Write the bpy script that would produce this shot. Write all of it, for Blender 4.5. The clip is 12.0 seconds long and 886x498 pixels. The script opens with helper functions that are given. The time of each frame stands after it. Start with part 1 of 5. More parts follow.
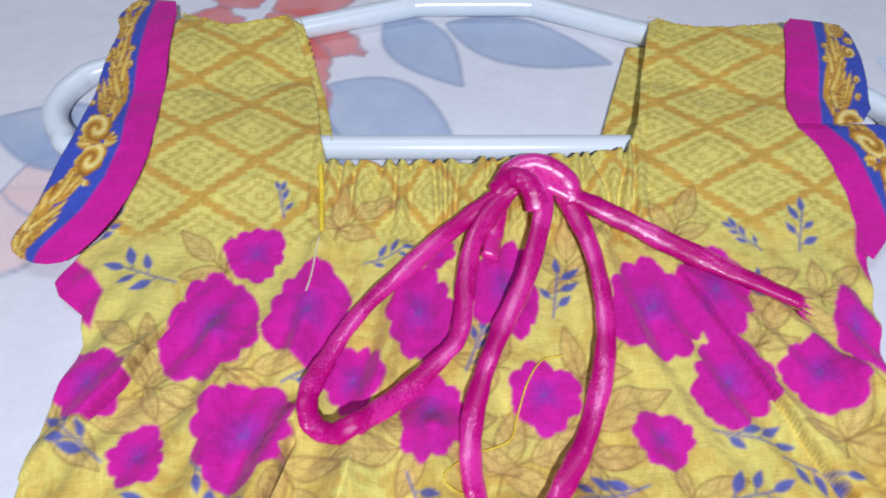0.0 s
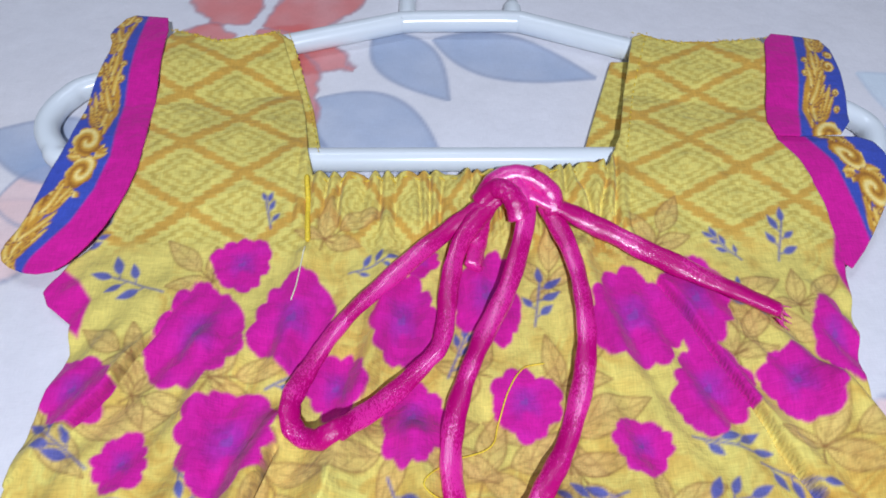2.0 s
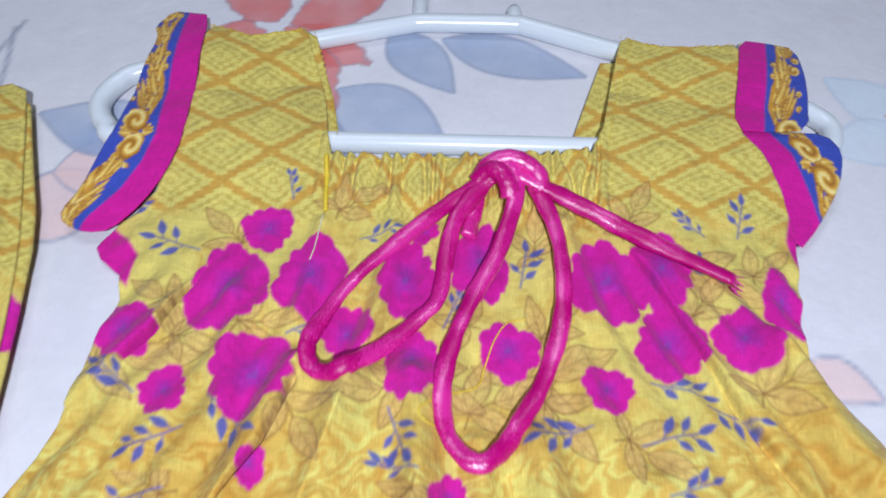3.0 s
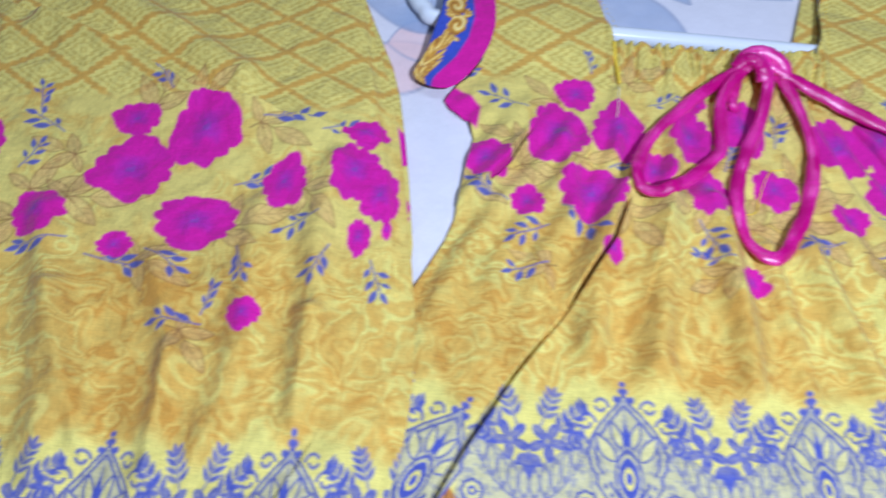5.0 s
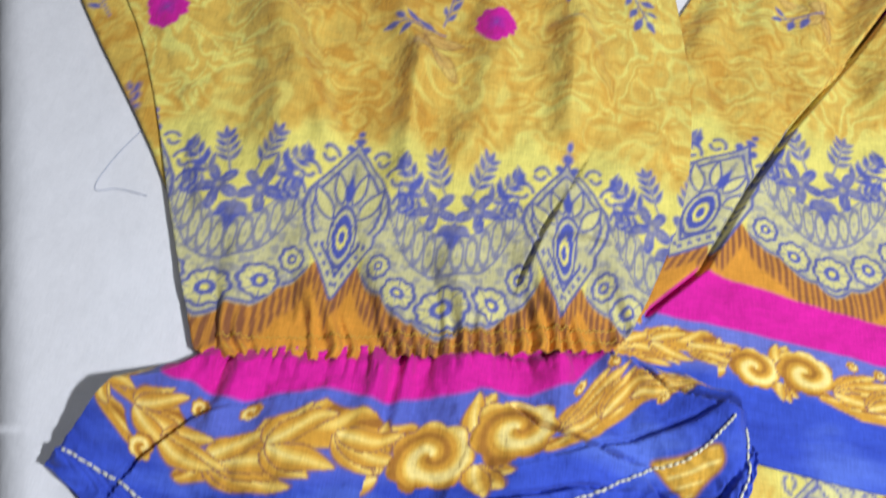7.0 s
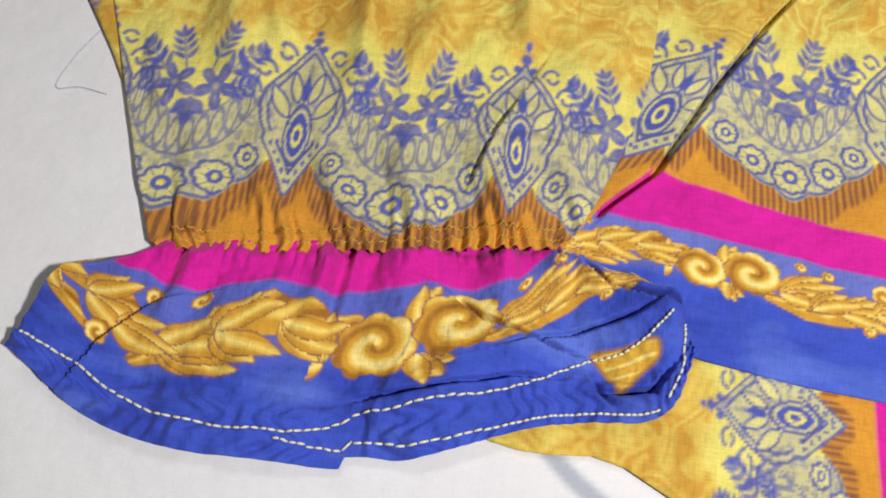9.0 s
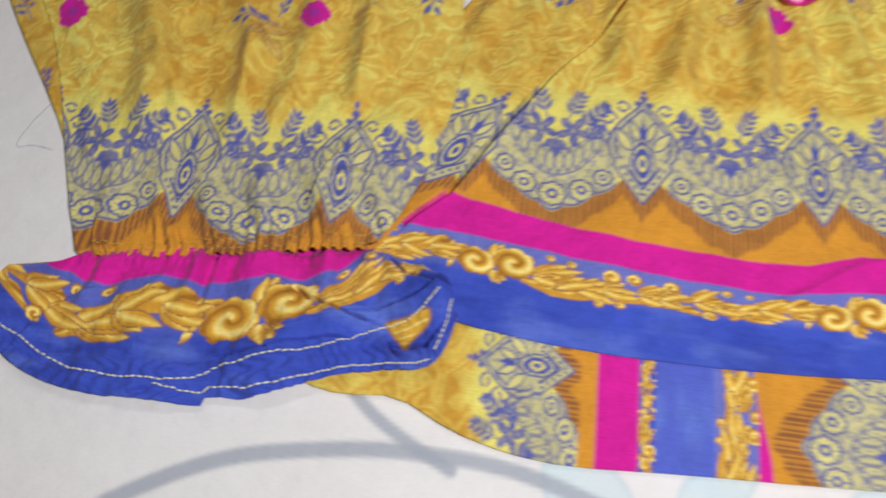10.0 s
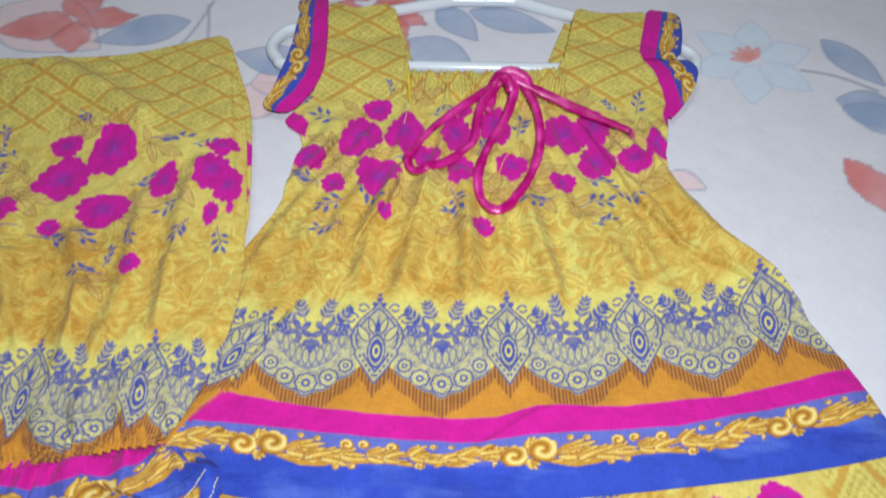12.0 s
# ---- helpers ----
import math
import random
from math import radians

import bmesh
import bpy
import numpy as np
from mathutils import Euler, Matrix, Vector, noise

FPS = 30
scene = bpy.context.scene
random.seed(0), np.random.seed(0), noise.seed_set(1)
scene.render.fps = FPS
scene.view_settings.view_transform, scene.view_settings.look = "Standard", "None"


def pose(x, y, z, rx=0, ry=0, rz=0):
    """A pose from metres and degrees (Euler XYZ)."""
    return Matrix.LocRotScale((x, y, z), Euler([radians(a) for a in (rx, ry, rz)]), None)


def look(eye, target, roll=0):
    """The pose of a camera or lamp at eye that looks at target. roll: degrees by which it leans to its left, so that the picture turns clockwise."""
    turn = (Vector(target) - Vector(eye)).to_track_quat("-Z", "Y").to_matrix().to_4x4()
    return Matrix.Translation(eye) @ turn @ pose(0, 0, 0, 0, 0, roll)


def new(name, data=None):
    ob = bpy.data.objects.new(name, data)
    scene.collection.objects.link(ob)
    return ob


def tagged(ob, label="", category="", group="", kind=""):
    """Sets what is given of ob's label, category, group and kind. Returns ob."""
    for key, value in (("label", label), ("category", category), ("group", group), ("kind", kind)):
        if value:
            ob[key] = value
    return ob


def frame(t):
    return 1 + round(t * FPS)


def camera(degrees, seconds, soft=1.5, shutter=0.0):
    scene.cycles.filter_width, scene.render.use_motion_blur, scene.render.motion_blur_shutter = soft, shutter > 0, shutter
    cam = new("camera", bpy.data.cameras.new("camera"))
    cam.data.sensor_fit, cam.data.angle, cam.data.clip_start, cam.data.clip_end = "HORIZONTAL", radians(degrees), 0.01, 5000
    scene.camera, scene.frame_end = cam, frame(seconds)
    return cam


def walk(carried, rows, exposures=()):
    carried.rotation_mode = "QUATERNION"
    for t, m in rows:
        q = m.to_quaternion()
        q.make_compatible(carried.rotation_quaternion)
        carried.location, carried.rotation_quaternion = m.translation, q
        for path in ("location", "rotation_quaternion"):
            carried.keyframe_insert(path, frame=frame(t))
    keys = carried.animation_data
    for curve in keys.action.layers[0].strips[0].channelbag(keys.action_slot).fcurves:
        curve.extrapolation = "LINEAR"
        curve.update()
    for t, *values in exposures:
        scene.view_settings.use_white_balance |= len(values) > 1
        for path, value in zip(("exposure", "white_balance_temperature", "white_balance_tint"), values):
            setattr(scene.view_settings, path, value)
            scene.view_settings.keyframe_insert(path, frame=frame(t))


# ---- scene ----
cam = camera(62.0, 12.0, soft=1.75, shutter=0.5)
PATH = [
    (0, (-0.014, -0.037, 0.1945), (0.003, 1.075, -1.4675), 0.4),
    (0.5, (-0.003, -0.038, 0.1955), (0.03, 1.09, -1.4555), 0.8),
    (1, (0.002, -0.032, 0.1915), (0.051, 1.112, -1.4485), 1.1),
    (1.5, (-0.005, -0.034, 0.1905), (0.034, 1.112, -1.4485), 0.9),
    (2, (-0.009, -0.041, 0.1955), (0.008, 1.113, -1.4385), 0.3),
    (2.5, (-0.007, -0.047, 0.1995), (-0.017, 1.115, -1.4285), -0.3),
    (2.7, (-0.004, -0.053, 0.2045), (-0.02, 1.109, -1.4225), -0.1),
    (4.3, (-0.055, -0.168, 0.2655), (-0.04, 0.987, -1.3675), 3.9),
    (4.5, (-0.076, -0.172, 0.2635), (-0.06, 0.965, -1.3815), 3.8),
    (5, (-0.134, -0.16, 0.2495), (-0.083, 0.922, -1.4315), 6.9),
    (5.5, (-0.177, -0.148, 0.2295), (-0.094, 0.871, -1.4885), 10.1),
    (6, (-0.21, -0.167, 0.2115), (-0.081, 0.84, -1.5115), 14.0),
    (6.5, (-0.211, -0.187, 0.1945), (-0.104, 0.788, -1.5485), 14.1),
    (7, (-0.209, -0.21, 0.1815), (-0.152, 0.714, -1.5915), 12.1),
    (7.5, (-0.204, -0.225, 0.1755), (-0.162, 0.675, -1.6105), 11.5),
    (7.7, (-0.198, -0.228, 0.1735), (-0.176, 0.658, -1.6195), 10.4),
    (9.3, (-0.184, -0.215, 0.1895), (-0.158, 0.52, -1.6705), 11.2),
    (9.5, (-0.168, -0.222, 0.2025), (-0.183, 0.531, -1.6505), 7.9),
    (10, (-0.123, -0.249, 0.2465), (-0.181, 0.6, -1.5635), 4.1),
    (10.5, (-0.07, -0.26, 0.2725), (-0.105, 0.675, -1.4945), 3.1),
    (11, (-0.029, -0.268, 0.3095), (-0.023, 0.764, -1.4035), 2.5),
    (11.5, (-0.025, -0.272, 0.3265), (-0.017, 0.834, -1.3405), 1.5),
    (12, (-0.023, -0.267, 0.3415), (-0.036, 0.907, -1.2775), 0.4),
]
walk(cam, [(t, look(eye, target, roll)) for t, eye, target, roll in PATH],
     [(0, 0.25, 5500, 13), (2.7, 0.25, 5500, 13), (4.4, 0.16, 5450, 15), (5.0, 0.25, 4950, 16), (5.6, 0.28, 4700, 16), (7.0, 0.19, 5950, 8), (9.5, -0.02, 6700, 9), (10.0, -0.16, 6700, 9), (10.5, -0.06, 6400, 9), (12, 0.02, 5850, 8)])

# ---- light: one soft lamp over the bed, an added overhead fill, and the dim room round it ----
world = bpy.data.worlds.new("room_air")
scene.world = world
world.use_nodes = True
world.node_tree.nodes["Background"].inputs[0].default_value = (0.93, 0.95, 1.0, 1)
world.node_tree.nodes["Background"].inputs[1].default_value = 0.20
lamp_data = bpy.data.lights.new("lamp", "AREA")
lamp_data.shape, lamp_data.size, lamp_data.energy, lamp_data.color = "DISK", 0.02, 2.85, (1.0, 1.0, 1.0)
lamp = new("lamp", lamp_data)
lamp.matrix_world = look((0.03, -0.28, 0.48), (-0.07, -0.04, 0))
# broad unseen fill from above, added to even out the lamp's falloff
fill_data = bpy.data.lights.new("fill_light", "AREA")
fill_data.shape, fill_data.size, fill_data.size_y, fill_data.energy, fill_data.color = "RECTANGLE", 1.2, 0.25, 7.0, (0.97, 0.99, 1.0)
fill_light = new("fill_light", fill_data)
fill_light.matrix_world = look((-0.35, 0.75, 2.05), (-0.1, 0.1, 0))


# ---- colours and noise ----
def rgb(r, g, b):
    """Linear colour from 0..255 values."""
    return np.array([((c / 255 + 0.055) / 1.055) ** 2.4 if c > 10 else c / 255 / 12.92 for c in (r, g, b)])


GOLD, DEEP, PALE, STRAW = rgb(214, 178, 80), rgb(200, 150, 56), rgb(226, 212, 110), rgb(219, 198, 102)
MAGENTA, PLUM, PINK = rgb(210, 26, 156), rgb(150, 46, 162), rgb(208, 24, 150)
BLUE, ROYAL, LAVENDER = rgb(78, 86, 166), rgb(58, 80, 188), rgb(104, 112, 192)
LACE, LINE, ORANGE, BROWN = rgb(202, 196, 146), rgb(84, 88, 148), rgb(208, 142, 48), rgb(136, 84, 60)
OLIVE, TAN, UMBER, CREAM = rgb(182, 152, 56), rgb(142, 102, 54), rgb(160, 108, 40), rgb(242, 218, 128)


def vn(x, y, f, seed=0):
    """Smooth value noise of frequency f (per metre), 0..1."""
    X, Y = x * f, y * f
    xi, yi = np.floor(X).astype(np.int64), np.floor(Y).astype(np.int64)
    fx, fy = X - xi, Y - yi
    fx, fy = fx * fx * (3 - 2 * fx), fy * fy * (3 - 2 * fy)

    def h(a, b):
        k = (a * 374761393 + b * 668265263 + seed * 974634777) & 0x7FFFFFFF
        k = ((k ^ (k >> 13)) * 1274126177) & 0x7FFFFFFF
        return ((k ^ (k >> 16)) & 0xFFFF) / 65535.0
    return (h(xi, yi) * (1 - fx) + h(xi + 1, yi) * fx) * (1 - fy) + (h(xi, yi + 1) * (1 - fx) + h(xi + 1, yi + 1) * fx) * fy


def fbm(x, y, f, seed=0):
    return 0.55 * vn(x, y, f, seed) + 0.3 * vn(x, y, f * 2.1, seed + 7) + 0.15 * vn(x, y, f * 4.3, seed + 13)


def step(a, b, v):
    k = np.clip((v - a) / (b - a), 0, 1)
    return k * k * (3 - 2 * k)


def over(col, mask, ink):
    """Lay an ink over the colours where the mask is 1."""
    col += mask[:, None] * (ink - col)


def cover(d, soft=0.0005):
    """Mask of a shape from its signed distance in metres."""
    return np.clip(0.5 - d / (2 * soft), 0, 1)


def leaf_d(x, y, cx, cy, ang, length, width):
    """Distance to a pointed leaf that starts at (cx, cy)."""
    c, s = math.cos(ang), math.sin(ang)
    a, b = (x - cx) * c + (y - cy) * s, -(x - cx) * s + (y - cy) * c
    k = a / length * 2 - 1
    return np.where(np.abs(k) < 1, np.abs(b) - width * (1 - k * k) * (1 + 0.35 * -k), 0.01)


def line_d(x, y, pts):
    """Distance to a polyline."""
    best = np.full(x.shape, 9.0)
    for (ax, ay), (bx, by) in zip(pts[:-1], pts[1:]):
        dx, dy = bx - ax, by - ay
        k = np.clip(((x - ax) * dx + (y - ay) * dy) / (dx * dx + dy * dy + 1e-12), 0, 1)
        best = np.minimum(best, np.hypot(x - ax - k * dx, y - ay - k * dy))
    return best


def side_of(x, y, pts):
    """Signed distance to a polyline: plus to its right, walking along it."""
    best, sign = np.full(x.shape, 9.0), np.ones(x.shape)
    for (ax, ay), (bx, by) in zip(pts[:-1], pts[1:]):
        dx, dy = bx - ax, by - ay
        k = np.clip(((x - ax) * dx + (y - ay) * dy) / (dx * dx + dy * dy), 0, 1)
        d = np.hypot(x - ax - k * dx, y - ay - k * dy)
        s = np.sign(dy * (x - ax) - dx * (y - ay))
        sign, best = np.where(d < best - 1e-9, s, sign), np.minimum(d, best)
    return best * sign


# ---- the print of the fabric ----
def diamonds(x, y, ax=0.0226, ay=0.0155):
    """Ikat diamonds: broad gold lattice, pale cells with saw-toothed edges and stepped rings."""
    tooth = np.abs((y * 880) % 2 - 1) - 0.5
    blur = 0.06 * (vn(x, y, 420, 17) - 0.5)
    p, q = x / ax, y / ay
    i = np.round((p + q) / 2)
    j = np.round((p - q) / 2)
    d = np.abs(p - (i + j)) + np.abs(q - (i - j)) + 0.10 * tooth + blur
    col = np.tile(DEEP * 0.55 + GOLD * 0.45, (len(x), 1))
    over(col, step(0.90, 0.80, d), STRAW * 0.3 + PALE * 0.7)
    for r, w, k in ((0.60, 0.045, 0.55), (0.36, 0.045, 0.50)):
        over(col, k * step(w * 1.8, w * 0.7, np.abs(d - r)), OLIVE)
    core = np.maximum(np.abs(p - (i + j)) * 1.2, np.abs(q - (i - j)))
    over(col, 0.5 * step(0.14, 0.06, core) * step(0.02, 0.06, core), OLIVE)
    return col


def damask(x, y, seed=0):
    """Tone-on-tone rose print in golds."""
    wx, wy = fbm(x, y, 55, seed + 1) - 0.5, fbm(x, y, 55, seed + 2) - 0.5
    a = fbm(x + 0.030 * wx, y + 0.030 * wy, 75, seed + 3)
    rings = 0.5 + 0.5 * np.sin(a * 34 + 6 * vn(x, y, 30, seed + 5))
    big = fbm(x, y, 28, seed + 9)
    flame = vn(x + 0.02 * wx, y * 0.8 + 0.03 * wy, 260, seed + 4)
    t = np.clip(0.50 + 0.75 * (big - 0.5) + 0.46 * (rings - 0.5) + 0.35 * (flame - 0.5), 0, 1)
    col = np.tile(DEEP, (len(x), 1))
    over(col, step(0.08, 0.5, t), GOLD)
    over(col, step(0.5, 0.95, t), PALE)
    return col


def bloom(x, y, col, cx, cy, rx, ry, turn):
    """One magenta peony with a plum heart."""
    near = np.nonzero((np.abs(x - cx) < rx * 1.35) & (np.abs(y - cy) < ry * 1.35))[0]
    if not len(near):
        return
    px, py = (x[near] - cx) / rx, (y[near] - cy) / ry
    th, rho = np.arctan2(py, px) + turn, np.hypot(px, py)
    big = 0.26 * (vn(np.cos(th) * 1.2 + turn * 7, np.sin(th) * 1.2, 1.5, 3) - 0.4) + 0.05 * np.sin(3 * th + turn * 5)
    edge = 0.83 + big + 0.14 * np.abs(np.cos(4 * th + 1.1 * np.sin(th * 2 + turn) + turn)) + 0.035 * np.abs(np.cos(9 * th + 1.5 * np.sin(3 * th))) - 0.02 * vn(px, py, 7, 2)
    c = col[near]
    over(c, cover((rho - edge) * min(rx, ry), 0.00035), MAGENTA * 0.93)
    body = cover((rho - edge + 0.04) * min(rx, ry))
    petal = np.abs(np.sin(2.5 * th + 2.2 * rho + 2 * vn(px, py, 3, 3)))
    over(c, 0.30 * body * step(0.12, 0.0, petal) * step(0.25, 0.6, rho), MAGENTA * 0.70)
    over(c, 0.30 * body * step(0.45, 0.75, fbm(px, py, 2.2, 6)), PLUM * 0.5 + MAGENTA * 0.6)
    over(c, 0.65 * body * step(0.5, 0.1, rho + 0.5 * (fbm(px, py, 3, 5) - 0.5)), PLUM)
    over(c, 0.35 * body * step(0.28, 0.1, rho) * step(0.4, 0.6, vn(px, py, 9, 8)), BLUE)
    col[near] = c


def sprig(x, y, col, cx, cy, ang, size, ink):
    """A stem with pointed leaves in pairs."""
    size = size * 1.2
    near = np.nonzero(np.hypot(x - cx, y - cy) < size * 1.5)[0]
    if not len(near):
        return
    X, Y, c = x[near], y[near], col[near]
    tip = (cx + size * math.cos(ang), cy + size * math.sin(ang))
    d = line_d(X, Y, [(cx, cy), tip]) - 0.00028
    for n, k in enumerate((0.18, 0.36, 0.54, 0.70, 0.86)):
        s, vary = (1 if n % 2 else -1), 0.5 + 0.5 * math.sin(n * 2.7 + cx * 1300 + cy * 700)
        if vary < 0.12:
            continue
        bx, by = cx + k * size * math.cos(ang), cy + k * size * math.sin(ang)
        a = ang + s * (0.85 + 0.25 * math.sin(k * 40 + cx * 900))
        ex, ey = bx + 0.10 * size * math.cos(a), by + 0.10 * size * math.sin(a)
        d = np.minimum(d, line_d(X, Y, [(bx, by), (ex, ey)]) - 0.00022)
        d = np.minimum(d, leaf_d(X, Y, ex, ey, a - s * 0.2, size * (0.26 + 0.18 * vary), size * (0.060 + 0.03 * vary)))
    d = np.minimum(d, leaf_d(X, Y, tip[0], tip[1], ang + 0.2, size * 0.38, size * 0.078))
    over(c, 0.92 * cover(d, 0.0004), ink)
    col[near] = c


def drawn_leaf(x, y, col, cx, cy, ang, length):
    """A pale leaf drawn in thin tan lines."""
    near = np.nonzero(np.hypot(x - cx, y - cy) < length * 1.2)[0]
    if not len(near):
        return
    X, Y, c = x[near], y[near], col[near]
    d = leaf_d(X, Y, cx, cy, ang, length, length * 0.2)
    over(c, cover(d) * (0.35 + 0.4 * vn(X, Y, 260, 6)), rgb(216, 178, 104))
    over(c, 0.75 * cover(np.abs(d) - 0.00026, 0.0004), TAN)
    over(c, 0.9 * cover(line_d(X, Y, [(cx - 0.3 * length * math.cos(ang), cy - 0.3 * length * math.sin(ang)), (cx, cy)]) - 0.0003, 0.0004), TAN)
    ca, sa = math.cos(ang), math.sin(ang)
    a, b = (X - cx) * ca + (Y - cy) * sa, -(X - cx) * sa + (Y - cy) * ca
    vein = np.minimum(np.abs(b), np.abs((a - 1.3 * np.abs(b)) % 0.0042 - 0.0021) * 0.9)
    over(c, 0.6 * cover(d) * cover(vein - 0.00015, 0.0004), TAN)
    col[near] = c


def sweep_d(x, y, pts):
    """Distance to a tapering stroke through (x, y, half width), how far across it each place lies (-1 to 1), and how far along."""
    best, across, along, run = np.full(x.shape, 9.0), np.zeros(x.shape), np.zeros(x.shape), 0.0
    for (ax, ay, aw), (bx, by, bw) in zip(pts[:-1], pts[1:]):
        dx, dy = bx - ax, by - ay
        k = np.clip(((x - ax) * dx + (y - ay) * dy) / (dx * dx + dy * dy), 0, 1)
        px, py, w = x - ax - k * dx, y - ay - k * dy, aw + k * (bw - aw)
        d = np.hypot(px, py) - w
        hit = d < best
        best = np.where(hit, d, best)
        across = np.where(hit, (dx * py - dy * px) / math.hypot(dx, dy) / w, across)
        along = np.where(hit, run + k * math.hypot(dx, dy), along)
        run += math.hypot(dx, dy)
    return best, across, along


# strokes of one repeat of the gilt scroll, in band heights: stems, then the blades of the acanthus fans, then curls
STEMS = (((5.20, -0.34, 0.07), (5.50, -0.06, 0.17), (5.95, 0.20, 0.24), (6.45, 0.26, 0.22), (6.85, 0.16, 0.16), (7.10, 0.00, 0.08)),
         ((1.45, -0.26, 0.10), (2.00, -0.34, 0.17), (2.50, -0.30, 0.16), (2.95, -0.16, 0.12), (3.30, 0.04, 0.06)),
         ((3.00, -0.34, 0.06), (3.50, -0.16, 0.13), (3.95, -0.12, 0.16), (4.45, -0.22, 0.13), (4.85, -0.36, 0.06)),
         ((4.20, -0.02, 0.07), (4.65, 0.16, 0.13), (5.00, 0.12, 0.12), (5.25, -0.08, 0.06)))
# root, then direction and length of each blade
FANS = ((1.55, -0.16, ((1.05, 0.60), (0.80, 0.86), (0.55, 1.05), (0.30, 1.20), (0.05, 1.20), (-0.20, 0.90))), (5.35, -0.10, ((-0.85, 0.48), (-0.55, 0.70), (-0.22, 0.85), (0.15, 0.75), (0.9, 0.50))),
        (3.55, -0.10, ((1.30, 0.46), (0.90, 0.62), (0.50, 0.78), (0.15, 0.75), (-0.55, 0.50))), (0.10, -0.20, ((1.9, 0.55), (2.3, 0.60), (2.75, 0.70), (3.35, 0.60), (3.8, 0.45))),
        (2.45, -0.26, ((1.2, 0.52), (0.80, 0.72), (0.40, 0.82), (0.05, 0.70))), (0.86, 0.10, ((1.2, 0.38), (1.57, 0.42), (1.95, 0.38))), (0.86, -0.18, ((-1.2, 0.30), (-1.57, 0.34), (-1.95, 0.30))), (4.55, 0.02, ((1.4, 0.45), (1.0, 0.55), (-0.2, 0.70), (-0.7, 0.5))),
        (5.75, 0.05, ((1.3, 0.42), (-1.0, 0.48), (-0.6, 0.60), (0.8, 0.55))), (6.25, 0.16, ((-1.0, 0.52), (-0.6, 0.66), (-0.2, 0.60))), (2.05, -0.30, ((1.3, 0.48), (0.95, 0.64), (0.6, 0.74))), (2.90, -0.12, ((1.0, 0.46), (0.4, 0.60), (-0.3, 0.62))),
        (3.90, -0.12, ((1.2, 0.50), (0.7, 0.62), (-0.6, 0.42))), (4.90, -0.12, ((0.7, 0.52), (0.2, 0.62), (-0.4, 0.52))))
VOLUTES = ((0.50, -0.06, 0.36), (1.20, 0.08, 0.40), (3.05, 0.26, 0.18), (3.45, 0.31, 0.15), (4.12, 0.28, 0.18), (4.80, -0.32, 0.15), (2.30, 0.38, 0.11), (2.85, -0.42, 0.10), (3.22, -0.40, 0.10), (5.12, 0.36, 0.11), (1.88, 0.40, 0.10), (5.55, 0.40, 0.09))


def scroll(x, col, s, q, h):
    """Gilt acanthus scroll along s; q runs from -1 (bottom) to 1 (top) over the height h."""
    repeat = 6.6
    S, M = (s / h + 0.10 * (vn(s, q * h, 0.8 / h, 5) - 0.5)) % repeat, q * 0.5
    best, tone, outer = np.full(s.shape, 9.0), np.zeros(s.shape), np.full(s.shape, 9.0)

    def lay(d, t):
        nonlocal best, tone, outer
        outer = np.minimum(outer, d)
        hit = (d < 0) | (d < best)
        best, tone = np.where(hit, d, best), np.where(hit, t, tone)
    for pts in STEMS:
        for far in (0, -repeat):
            if max(p[0] for p in pts) + far < -0.3:
                continue
            d, a, run = sweep_d(S, M, [(px + far, py, w) for px, py, w in pts])
            d = d + 0.07 * np.abs(np.sin(run * 8.5)) * (a > -0.2)
            t = 0.58 - 0.30 * np.abs(a + 0.4) + 0.42 * np.cos(run * 17 - 5.0 * (a + 0.4)) * step(-0.5, 0.2, a) + 0.25 * np.cos(a * 6) * step(0.2, -0.5, a)
            lay(np.where(d < best, d, best), np.where(d < best, t, tone))
    for cx, cy, blades in FANS:
        for ang, length in blades:
            for far in (0, repeat):
                c, n = math.cos(ang), math.sin(ang)
                A, B = (S - cx + far) * c + (M - cy) * n, -(S - cx + far) * n + (M - cy) * c
                k = np.clip(A / length, -0.05, 1.05)
                B = B + 0.16 * k * k * (1 if ang > 0 else -1)
                d = np.where((A > 0) & (A < length), np.abs(B) - 0.125 * np.sin(np.pi * np.clip(k, 0, 1)) ** 0.7 * (1.15 - 0.35 * k), 9.0)
                lay(np.where(d < 0, d, np.minimum(d, best)), np.where(d < 0, 0.98 - 6.6 * np.abs(B) - 0.15 * k, tone))
    for cx, cy, r in VOLUTES:
        for far in (0, repeat):
            X, Y = S - cx - far, M - cy
            rr, an = np.hypot(X, Y), np.arctan2(Y, X)
            d = rr - r * (0.88 + 0.14 * np.abs(np.cos(3.5 * an + cx)))
            t = 0.55 + 0.45 * np.cos(2 * np.pi * 1.15 * rr / r - an + cx) - 0.25 * step(0.75, 1.0, rr / r) * np.abs(np.cos(7 * an))
            lay(np.where(d < 0, d, best), np.where(d < 0, t, tone))
    best, outer = best * h, outer * h
    soft = max(0.0003, 0.020 * h)
    body = cover(outer, soft)
    deep = np.clip(-best / (0.055 * h), 0, 1)
    over(col, 0.85 * body, rgb(142, 90, 34))
    over(col, body * step(0.0, 0.45, deep), rgb(202, 148, 50))
    over(col, 0.9 * body * step(0.1, 0.5, deep) * step(0.45, 0.80, tone), rgb(234, 198, 94))
    over(col, 0.75 * body * step(0.2, 0.8, deep) * step(0.76, 0.98, tone), rgb(250, 230, 150))
    over(col, 0.85 * body * step(0.30, 0.06, tone), rgb(150, 96, 36))


